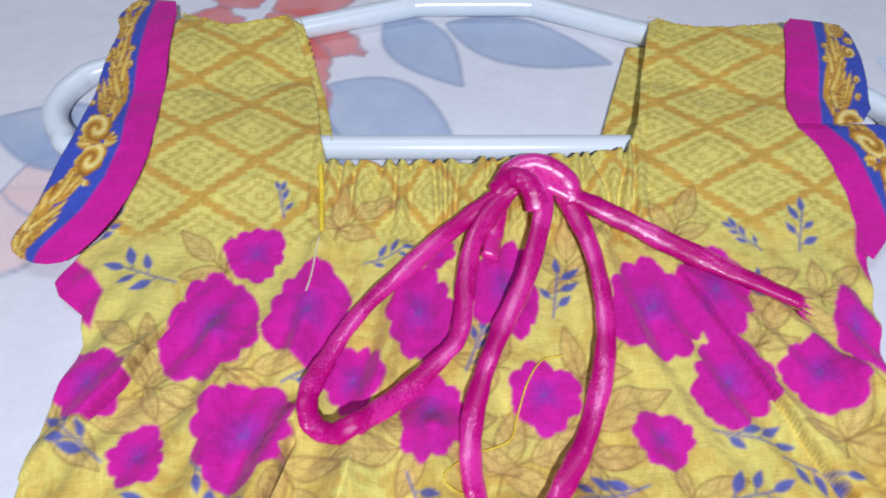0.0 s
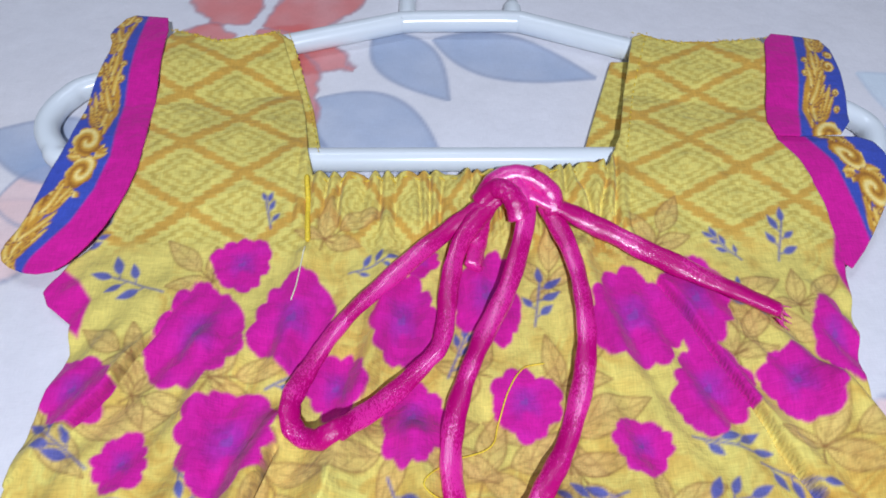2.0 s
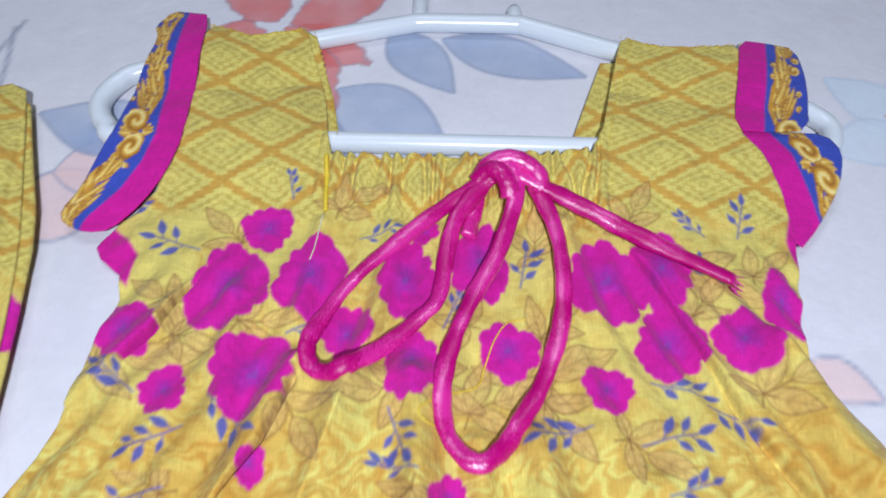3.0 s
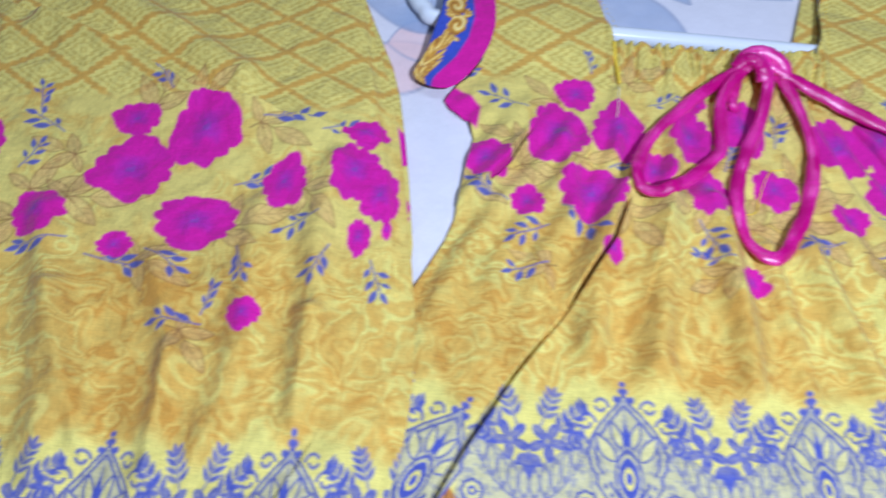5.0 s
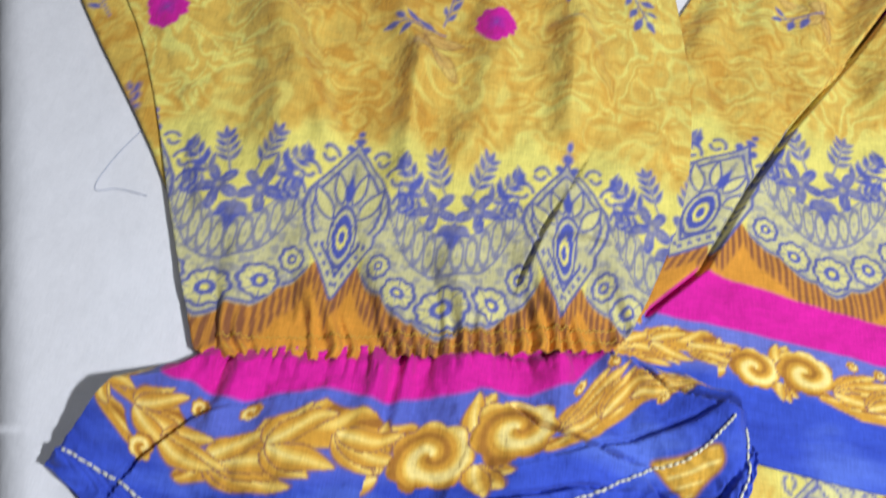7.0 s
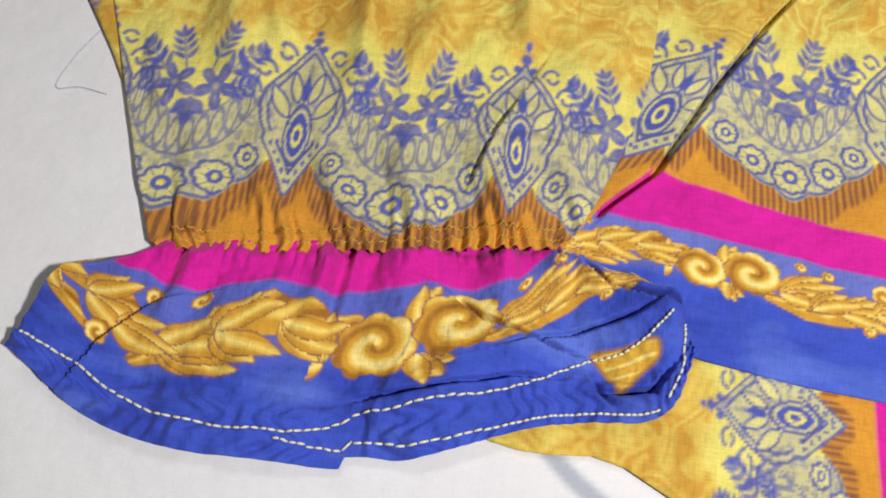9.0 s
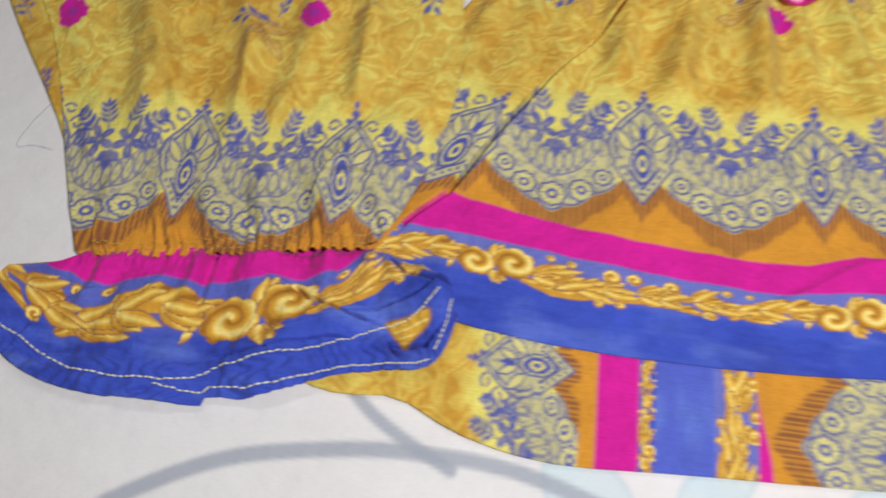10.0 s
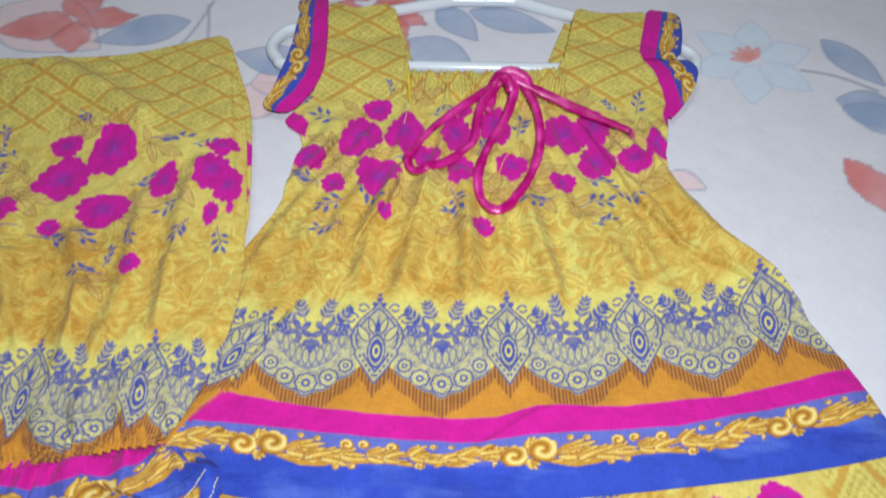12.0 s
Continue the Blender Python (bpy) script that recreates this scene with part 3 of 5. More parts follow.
def tube(bm, path, radius, sides=14, flat=1.0, closed=False, wobble=0.0, twist=0.0):
    """A round or flattened tube along a path, with rounded ends."""
    n = len(path)
    rings = []
    for i, p in enumerate(path):
        t = (path[(i + 1) % n] - path[i - 1]) if closed else (path[min(i + 1, n - 1)] - path[max(i - 1, 0)])
        t.normalize()
        side = Vector((-t.y, t.x, 0))
        side = side.normalized() if side.length > 1e-4 else Vector((1, 0, 0))
        up = t.cross(side) * -1
        if up.z < 0:
            up = -up
        r = radius * (1 + wobble * math.sin(i * 0.9) * math.sin(i * 0.37 + 1))
        if not closed and i in (0, n - 1):
            r *= 0.75
        if twist:
            w = twist * math.sin(i * 0.16 + radius * 9000)
            side, up = side * math.cos(w) + up * math.sin(w), up * math.cos(w) - side * math.sin(w)
        rings.append([bm.verts.new(p + side * (r * math.cos(a)) + up * (r * flat * math.sin(a))) for a in [2 * math.pi * k / sides for k in range(sides)]])
    m = n if closed else n - 1
    for i in range(m):
        A, B = rings[i], rings[(i + 1) % n]
        for k in range(sides):
            bm.faces.new((A[k], A[(k + 1) % sides], B[(k + 1) % sides], B[k]))
    if not closed:
        bm.faces.new(rings[0][::-1])
        bm.faces.new(rings[-1])
    bmesh.ops.recalc_face_normals(bm, faces=bm.faces)


def box(bm, lo, hi, bevel=0.0):
    lo, hi = Vector(lo), Vector(hi)
    made = bmesh.ops.create_cube(bm, size=1)["verts"]
    for v in made:
        v.co = Vector([(lo[i] + hi[i]) / 2 + v.co[i] * (hi[i] - lo[i]) for i in range(3)])
    if bevel:
        bmesh.ops.bevel(bm, geom=list({e for v in made for e in v.link_edges}), offset=bevel, segments=3, affect="EDGES")


def thing(name, label, category, group="", kind=""):
    return tagged(new(name), label, category, group, kind)


# ---- the room, closed round the bed ----
def room():
    x0, x1, y0, y1, zf, zc, th = -1.9, 1.9, -2.1, 1.6, -0.55, 2.15, 0.12
    for name, lo, hi, mat, label in (
            ("floor", (x0 - th, y0 - th, zf - th), (x1 + th, y1 + th, zf), FLOOR, "plain stone floor of the bedroom"),
            ("ceiling", (x0 - th, y0 - th, zc), (x1 + th, y1 + th, zc + th), WALL, "plain pale ceiling of the bedroom"),
            ("wall_north", (x0 - th, y1, zf), (x1 + th, y1 + th, zc), WALL, "plain pale bedroom wall"),
            ("wall_south", (x0 - th, y0 - th, zf), (x1 + th, y0, zc), WALL, "plain pale bedroom wall"),
            ("wall_west", (x0 - th, y0, zf), (x0, y1, zc), WALL, "plain pale bedroom wall"),
            ("wall_east", (x1, y0, zf), (x1 + th, y1, zc), WALL, "plain pale bedroom wall")):
        bm = bmesh.new()
        box(bm, lo, hi)
        tagged(part(name, bm, mat), label, name.split("_")[0], kind="structure")


room()

BED = (-0.80, 1.30, -1.15, 1.30)


# the bed's near side: a point on its edge, the direction into the bed and along it, its width and half its length
EDGE, INTO, ALONG = Vector((-0.3145, -0.156, 0)), Vector((0.930, 0.370, 0)).normalized(), Vector((-0.370, 0.930, 0)).normalized()
WIDE, HALF = 1.20, 0.88


def cut_box(low, high, inset):
    """A block under the sheet, cut to the bed's outline less an inset."""
    bm = bmesh.new()
    box(bm, (BED[0] - 0.5, BED[2] - 0.5, low), (BED[1] + 0.5, BED[3] + 0.5, high))
    for co, no in ((EDGE + INTO * inset, -INTO), (EDGE + INTO * (WIDE - inset), INTO), (EDGE + ALONG * (HALF - inset), ALONG), (EDGE - ALONG * (HALF - inset), -ALONG)):
        made = bmesh.ops.bisect_plane(bm, geom=bm.verts[:] + bm.edges[:] + bm.faces[:], plane_co=co, plane_no=no, clear_outer=True)
        bmesh.ops.edgeloop_fill(bm, edges=[e for e in made["geom_cut"] if isinstance(e, bmesh.types.BMEdge)])
    return bm


def mattress():
    bed = thing("bed", "wide bed with a firm mattress under a printed sheet", "bed")
    part("mattress", cut_box(-0.22, -0.006, 0.012), TICKING, bed)
    part("bed_base", cut_box(-0.42, -0.222, 0.03), FLOOR, bed, "dark box base of the bed")
    for near, far in ((0.12, -0.76), (0.12, 0.76), (WIDE - 0.12, -0.76), (WIDE - 0.12, 0.76)):
        sx, sy, _ = EDGE + INTO * near + ALONG * far
        bm = bmesh.new()
        box(bm, (sx - 0.03, sy - 0.03, -0.55), (sx + 0.03, sy + 0.03, -0.422), 0.004)
        part("leg", bm, FLOOR, bed)


mattress()

# ---- the printed bed sheet ----
GREY_BLUE, GREY_EDGE, CORAL, ROSE, ICE = rgb(156, 172, 200), rgb(150, 158, 182), rgb(216, 110, 104), rgb(236, 204, 200), rgb(214, 226, 236)


def sheet_leaf(x, y, col, cx, cy, ang, length, width, ink=GREY_BLUE, rim=GREY_EDGE, wave=0.0):
    near = np.nonzero(np.hypot(x - cx, y - cy) < length * 1.3)[0]
    if len(near):
        X, Y, c = x[near], y[near], col[near]
        d = leaf_d(X, Y, cx, cy, ang, length, width) + wave * (fbm(X, Y, 130, 8) - 0.5)
        wash = 0.75 + 0.5 * (fbm(X, Y, 45, 3) - 0.5)
        over(c, cover(d, 0.0009) * np.clip(wash, 0, 1), ink)
        over(c, cover(np.abs(d) - 0.0008, 0.0008) * 0.75, rim)
        col[near] = c


def sheet_paint(x, y):
    col = np.tile(rgb(228, 226, 230), (len(x), 1))
    over(col, 0.25 * fbm(x, y, 14, 2), rgb(222, 212, 208))
    # pale rose washes, then leaves, flowers and grey stems
    for cx, cy, a, l, w in ((-0.172, 0.092, 0.5, 0.050, 0.017), (-0.160, 0.118, 0.2, 0.042, 0.014), (0.112, 0.042, -0.5, 0.026, 0.008), (-0.36, 0.20, -0.5, 0.10, 0.03)):
        sheet_leaf(x, y, col, cx, cy, a, l, w, ROSE)
    for cx, cy, a, l, w in ((-0.054, 0.168, -0.66, 0.062, 0.0175), (-0.033, 0.207, -0.95, 0.050, 0.0120), (-0.010, 0.202, -0.36, 0.068, 0.0125), (-0.122, 0.137, 2.90, 0.056, 0.0150),
                            (-0.062, 0.152, -1.0, 0.030, 0.006), (-0.215, 0.185, 3.5, 0.070, 0.016), (0.245, 0.174, -1.02, 0.058, 0.0120), (0.238, 0.112, -0.45, 0.050, 0.017),
                            (0.275, 0.085, 2.6, 0.040, 0.014), (0.33, 0.02, 2.2, 0.06, 0.018), (-0.43, -0.05, 1.2, 0.08, 0.02)):
        sheet_leaf(x, y, col, cx, cy, a, l, w)
    for cx, cy, a, l, w in ((-0.082, 0.208, -0.55, 0.048, 0.0130), (-0.074, 0.198, -1.15, 0.048, 0.0110), (-0.080, 0.210, 0.5, 0.05, 0.014), (-0.085, 0.212, 2.2, 0.05, 0.014), (-0.09, 0.205, 3.4, 0.035, 0.010),
                            (-0.300, 0.182, -2.95, 0.056, 0.016), (-0.300, 0.182, -1.35, 0.036, 0.013), (-0.300, 0.184, 0.15, 0.046, 0.012), (-0.300, 0.186, 1.6, 0.05, 0.015),
                            (0.226, 0.056, -1.10, 0.056, 0.0135), (0.27, 0.055, -2.4, 0.03, 0.008), (-0.365, 0.028, -0.3, 0.022, 0.006), (-0.355, 0.030, 0.9, 0.016, 0.005)):
        sheet_leaf(x, y, col, cx, cy, a, l, w, CORAL, rgb(176, 140, 150), 0.007)
    for k in range(6):
        a = 0.3 + k * math.pi / 3
        sheet_leaf(x, y, col, 0.190 + 0.006 * math.cos(a), 0.150 + 0.006 * math.sin(a), a, 0.040, 0.0125, ICE, rgb(198, 208, 222))
    for k in range(5):
        sheet_leaf(x, y, col, 0.190, 0.150, 1.1 + 0.5 * k, 0.016, 0.0026, rgb(226, 150, 140), rgb(226, 150, 140))
    for cx, cy, a, l, w in ((-0.088, -0.200, -0.75, 0.050, 0.012), (-0.045, -0.214, 0.45, 0.030, 0.008), (0.006, -0.210, 0.02, 0.046, 0.012), (-0.02, -0.225, -0.6, 0.05, 0.012)):
        sheet_leaf(x, y, col, cx, cy, a, l, w, rgb(196, 216, 226), rgb(190, 206, 216))
    stems = ([(-0.225, -0.236), (-0.205, -0.224), (-0.184, -0.2155), (-0.153, -0.2095), (-0.128, -0.2075), (-0.100, -0.2085), (-0.074, -0.2145), (-0.050, -0.224), (-0.03, -0.24)],
             [(-0.160, -0.184), (-0.152, -0.192), (-0.143, -0.199), (-0.130, -0.206), (-0.118, -0.2115)], [(0.046, -0.196), (0.058, -0.203), (0.074, -0.203), (0.098, -0.197)],
             [(-0.224, 0.146), (-0.212, 0.170), (-0.203, 0.210)], [(-0.206, 0.205), (-0.200, 0.175), (-0.197, 0.150)], [(0.222, 0.140), (0.245, 0.134), (0.268, 0.120)], [(-0.375, 0.03), (-0.352, 0.022), (-0.340, 0.034)], [(-0.372, 0.055), (-0.350, 0.045), (-0.345, 0.02)])
    for k, st in enumerate(stems):
        p = [(v.x, v.y) for v in smooth_path([(a, b, 0) for a, b in st], 4)]
        near = np.nonzero(line_d(x, y, st) < 0.01)[0]
        c = col[near]
        over(c, 0.85 * cover(line_d(x[near], y[near], p) - (0.0026, 0.0022, 0.0016, 0.0010, 0.0010, 0.0012, 0.0007, 0.0007)[k], 0.0008), rgb(160, 166, 180))
        col[near] = c
    return col


def sheet_height(x, y):
    return 0.0011 * (fbm(x, y, 16, 31) - 0.6) + 0.0004 * (vn(x, y, 60, 5) - 0.5) - 0.0005


def bed_sheet():
    """One cloth over the mattress: fine where the clothes lie, coarse to the rim, hanging at the sides."""
    xs = np.concatenate([np.linspace(BED[0], -0.44, 26)[:-1], np.arange(-0.44, -0.19, 0.0017), np.arange(-0.19, 0.16, 0.0009), np.arange(0.16, 0.36, 0.0015), np.linspace(0.36, BED[1], 30)])
    ys = np.concatenate([np.linspace(BED[2], -0.27, 34)[:-1], np.arange(-0.27, -0.18, 0.0012), np.arange(-0.18, 0.09, 0.0018), np.arange(0.09, 0.24, 0.0009), np.arange(0.24, 0.26, 0.002), np.linspace(0.262, BED[3], 30)])
    gx, gy = [g.ravel() for g in np.meshgrid(xs, ys)]
    z = sheet_height(gx, gy)
    W = len(xs)
    r, c = [g.ravel() for g in np.meshgrid(np.arange(len(ys) - 1), np.arange(W - 1), indexing="ij")]
    quads = np.stack([r * W + c, r * W + c + 1, (r + 1) * W + c + 1, (r + 1) * W + c], 1)
    col = sheet_paint(gx, gy)
    # it rolls over the slanting side of the bed and hangs down there
    inward = (gx - EDGE.x) * INTO.x + (gy - EDGE.y) * INTO.y
    roll = np.clip(0.012 - inward, 0, 0.012)
    fall = np.clip(-inward, 0, 0.12)
    z = z - (0.012 - np.sqrt(np.maximum(0.012 ** 2 - roll ** 2, 0))) - fall
    along = (gx - EDGE.x) * ALONG.x + (gy - EDGE.y) * ALONG.y
    back = np.where(inward < 0, -inward, np.minimum(WIDE - inward, 0))
    side = np.clip(along, -HALF, HALF) - along
    gx, gy = gx + INTO.x * back + ALONG.x * side, gy + INTO.y * back + ALONG.y * side
    quads = quads[(inward[quads] > -0.118).all(1) & (inward[quads] < WIDE).any(1) & (np.abs(along[quads]) < HALF).any(1)]
    used, inv = np.unique(quads, return_inverse=True)
    ob = sheet_mesh("bed_sheet", np.stack([gx, gy, z], 1)[used], inv.reshape(-1, 4), col[used], PERCALE, lip=0.05)
    tagged(ob, "pale cotton bed sheet printed with coral flowers and grey-blue leaves", "bed sheet")


bed_sheet()

# ---- the white hanger inside the dress ----
TUBE, HZ = 0.0043, 0.0038
ARMS = ([(-0.134, 0.173), (-0.022, 0.2075)], [(-0.022, 0.2075), (0.024, 0.2075)], [(0.024, 0.2075), (0.134, 0.160)], [(-0.134, 0.1325), (0.134, 0.1325)])


def hanger():
    t = thing("clothes_hanger", "glossy white tubular plastic hanger inside the dress", "hanger")
    ring = [(-0.132, 0.1325), (-0.1435, 0.1395), (-0.1490, 0.151), (-0.1455, 0.1635), (-0.134, 0.1725), (-0.085, 0.1880), (-0.030, 0.2050), (-0.020, 0.2075), (0.0, 0.2078), (0.022, 0.2075), (0.032, 0.2045),
            (0.085, 0.1820), (0.132, 0.1595), (0.1435, 0.152), (0.1475, 0.144), (0.1435, 0.135), (0.132, 0.1325), (0.07, 0.1322), (0.0, 0.1324), (-0.07, 0.1327)]
    bm = bmesh.new()
    tube(bm, smooth_path([(a, b, HZ) for a, b in ring], 10, True), TUBE, 20, closed=True)
    part("frame_bar", bm, PLASTIC, t)
    for x, top in ((-0.0205, 0.238), (0.0228, 0.2190)):
        bm = bmesh.new()
        tube(bm, [Vector((x, y, HZ)) for y in (0.2065, 0.210, 0.213, top - 0.003)] + [Vector((x, top, HZ))], 0.0036, 16)
        part("peg", bm, PLASTIC, t)
    bm = bmesh.new()
    hook = [(-0.0205, 0.237), (-0.0205, 0.250), (-0.006, 0.262), (0.010, 0.274), (0.012, 0.292), (-0.004, 0.305), (-0.022, 0.298), (-0.030, 0.285)]
    tube(bm, smooth_path([(a, b, HZ) for a, b in hook], 8), 0.0032, 14)
    part("hook", bm, PLASTIC, t)


hanger()


def tent(x, y):
    """How far the hanger lifts the cloth over it."""
    d = np.minimum.reduce([line_d(x, y, a) for a in ARMS])
    return 0.0060 * step(0.050, 0.002, d)


def crease(x, y, pts, h, w, gap=0.0):
    """A fold along a line: steep on its left, falling off over w to its right; with gap, a narrow slit under the overlapping edge."""
    sd = side_of(x, y, pts)
    ends = np.minimum(np.hypot(x - pts[0][0], y - pts[0][1]), np.hypot(x - pts[-1][0], y - pts[-1][1]))
    z = h * np.where(sd > 0, np.exp(-sd / w), np.exp(sd / 0.0013)) * (0.4 + 0.6 * step(0, 0.015, ends))
    if gap:
        gap = gap * step(0.0, 0.011, ends)
        z += np.where(sd > 0, 0, gap * np.exp(sd / 0.006)) - 4.5 * gap * np.exp(-((sd + 0.0009) / 0.0007) ** 2)
    return z


def ridge(x, y, pts, h, w):
    return 1.35 * h * np.exp(-(line_d(x, y, pts) / w) ** 2)


# ---- the dress ----
FOLD = [(-0.150, -0.131), (-0.146, -0.125), (-0.132, -0.111), (-0.117, -0.082), (-0.100, -0.054), (-0.078, -0.023), (-0.059, 0.008), (-0.051, 0.031)]
PLEAT = [(0.058, 0.086), (0.071, 0.060), (0.086, 0.022), (0.108, -0.016), (0.150, -0.047)]
SEAM = [(-0.113, 0.031), (-0.101, 0.046), (-0.090, 0.068)]


def dress_z(x, y, d=None):
    z = 0.0042 + tent(x, y) + crease(x, y, FOLD[::-1], 0.0024, 0.014, 0.0030) + crease(x, y, PLEAT[::-1], 0.0050, 0.016, 0.0013) + crease(x, y, SEAM[::-1], 0.0042, 0.012, 0.0013)
    z += crease(x, y, [(-0.043, -0.004), (-0.037, 0.014), (-0.0325, 0.031)][::-1], 0.0036, 0.010)
    z += ridge(x, y, [(-0.046, -0.046), (-0.040, -0.006), (-0.036, 0.014), (-0.033, 0.029)], 0.0062, 0.0062)
    z += ridge(x, y, [(-0.014, 0.030), (-0.012, -0.050)], 0.0058, 0.0055) + ridge(x, y, [(0.022, 0.010), (0.036, -0.050)], 0.0054, 0.006)
    z += ridge(x, y, [(0.006, 0.01), (0.010, -0.055)], 0.0030, 0.0045)
    z += ridge(x, y, [(0.100, 0.044), (0.112, 0.016), (0.130, -0.012), (0.170, -0.055)], 0.0058, 0.007) + ridge(x, y, [(-0.054, 0.034), (-0.063, 0.000), (-0.070, -0.040)], 0.0048, 0.0060)
    z += ridge(x, y, [(0.060, 0.000), (0.078, -0.045)], 0.0030, 0.006)
    z += ridge(x, y, [(-0.076, 0.060), (-0.073, 0.015)], 0.0028, 0.0045) + ridge(x, y, [(-0.024, 0.088), (-0.030, 0.045)], 0.0028, 0.0040) + ridge(x, y, [(0.036, 0.092), (0.044, 0.050)], 0.0028, 0.0040)
    z += ridge(x, y, [(-0.050, 0.090), (-0.054, 0.055)], 0.0022, 0.0035) + ridge(x, y, [(0.004, 0.085), (0.006, 0.045)], 0.0020, 0.0035)
    # pleats that fan out under the gathered neckline
    fan = x / (0.24 - y)
    z += 0.0040 * (vn(fan, 0.02 * y, 22, 3) - 0.5 + 0.3 * np.sin(fan * 90 + 9 * vn(x, y, 14, 3))) * step(0.10, 0.04, y) * step(-0.10, -0.01, y)
    g = step(0.094, 0.104, y + 0.05 * x) * step(0.060, 0.049, np.abs(x + 0.0005)) * step(0.142, 0.132, y)
    z += 0.0030 * g * (np.abs(np.sin(x * 560 + 5 * vn(x, y * 0.3, 130, 6))) - 0.5) * (0.5 + vn(x, y, 150, 7))
    z += 0.0010 * step(0.112, 0.099, y) * step(0.086, 0.097, y) * step(0.055, 0.047, np.abs(x)) * np.sin(x * 520 + 3 * vn(x, y, 90, 2))
    # a tuck in the hem bands, gentle crumple
    z += crease(x, y, [(-0.012, -0.140), (0.004, -0.131), (0.022, -0.119), (0.040, -0.114)], 0.0016, 0.012)
    z += 0.0040 * (fbm(x, y, 34, 21) - 0.5) + 0.0016 * (fbm(x, y, 120, 22) - 0.5)
    if d is not None:
        z -= 0.0016 * step(0.010, 0.0, -d) * (1 - step(0.0, 0.004, tent(x, y)))
    return np.maximum(z, np.where(y > -0.128, 0.0014, 0.0036))


# cx, cy, rx, ry of each printed peony
PEONIES = ((-0.0692, 0.0885, 0.0102, 0.0102), (-0.0785, 0.0635, 0.0142, 0.0182), (-0.0512, 0.0675, 0.0125, 0.0165), (-0.0648, 0.0310, 0.0152, 0.0150), (-0.0925, 0.0258, 0.0073, 0.0088), (-0.1105, 0.0465, 0.0110, 0.0112),
           (-0.0190, 0.0675, 0.0102, 0.0168), (-0.0370, 0.0458, 0.0086, 0.0115), (-0.0155, 0.0358, 0.0104, 0.0128), (0.0065, 0.0755, 0.0115, 0.0158), (0.0156, 0.0420, 0.0108, 0.0108), (0.0503, 0.0692, 0.0150, 0.0168),
           (0.0690, 0.0735, 0.0108, 0.0165), (0.0680, 0.0460, 0.0124, 0.0136), (0.0915, 0.0465, 0.0104, 0.0122), (0.0462, 0.0295, 0.0084, 0.0082), (0.1080, 0.0620, 0.0072, 0.0148), (-0.014, 0.089, 0.0060, 0.0058),
           (-0.0030, -0.0065, 0.0064, 0.0068), (-0.0598, 0.0005, 0.0044, 0.0062))
# x, y, direction, size
SPRIGS = ((-0.092, 0.078, 2.8, 0.015), (-0.122, 0.093, 1.0, 0.010), (-0.101, 0.024, 2.5, 0.014), (-0.084, 0.014, 3.6, 0.013), (-0.078, 0.024, -0.7, 0.014), (-0.057, 0.046, 0.6, 0.012),
          (0.060, 0.032, -0.3, 0.013), (0.040, 0.017, 3.4, 0.014), (0.055, 0.012, 0.2, 0.014), (-0.006, 0.049, 1.2, 0.011), (0.020, 0.066, 1.4, 0.013), (-0.036, 0.084, 0.3, 0.010), (0.098, 0.088, 1.3, 0.012),
          (-0.062, 0.101, 1.8, 0.008), (-0.022, 0.020, -1.2, 0.012), (0.076, 0.024, -0.4, 0.012), (0.088, 0.068, 2.2, 0.010), (-0.012, 0.000, 2.9, 0.010), (-0.075, -0.012, 3.3, 0.012), (0.060, -0.004, 0.3, 0.011), (0.086, 0.088, 2.3, 0.009))
LEAVES = ((-0.108, 0.036, 0.1, 0.026), (-0.066, 0.050, 0.3, 0.018), (0.026, 0.034, 0.35, 0.026), (0.030, 0.052, 0.9, 0.018), (0.010, 0.024, 0.4, 0.022), (0.085, 0.070, -0.5, 0.022), (0.100, 0.030, 0.3, 0.020),
          (-0.100, 0.058, 2.6, 0.016), (-0.040, 0.100, 0.5, 0.016), (0.062, 0.098, 1.1, 0.016), (-0.024, 0.026, 3.4, 0.018), (0.026, 0.086, 1.5, 0.016), (-0.082, 0.086, 2.4, 0.016), (0.056, 0.010, -0.6, 0.018),
          (-0.050, 0.016, -1.0, 0.018), (-0.018, -0.008, 3.6, 0.014), (0.000, 0.055, 2.0, 0.015), (0.030, 0.020, -0.9, 0.018), (-0.090, 0.044, -0.3, 0.014), (0.080, 0.060, 0.9, 0.016), (-0.006, 0.028, -0.5, 0.016), (0.104, 0.075, 0.6, 0.014))
PINK_TOP = ((-0.16, -0.132, -0.103, -0.061, -0.020, 0.002, 0.022, 0.063, 0.120, 0.184, 0.22), (-0.110, -0.112, -0.117, -0.122, -0.124, -0.1228, -0.1162, -0.116, -0.109, -0.092, -0.083))
PINK_LOW = ((-0.16, -0.101, -0.060, -0.020, -0.006, 0.021, 0.089, 0.185, 0.22), (-0.126, -0.130, -0.134, -0.136, -0.1358, -0.131, -0.126, -0.105, -0.097))
BLUE_TOP = ((-0.16, -0.126, -0.072, -0.020, 0.033, 0.114, 0.189, 0.22), (-0.142, -0.144, -0.150, -0.150, -0.147, -0.138, -0.118, -0.110))
LACE_LOW = ((-0.16, -0.100, -0.057, 0.011, 0.081, 0.155, 0.2), (-0.104, -0.106, -0.1065, -0.1055, -0.0985, -0.0845, -0.074))


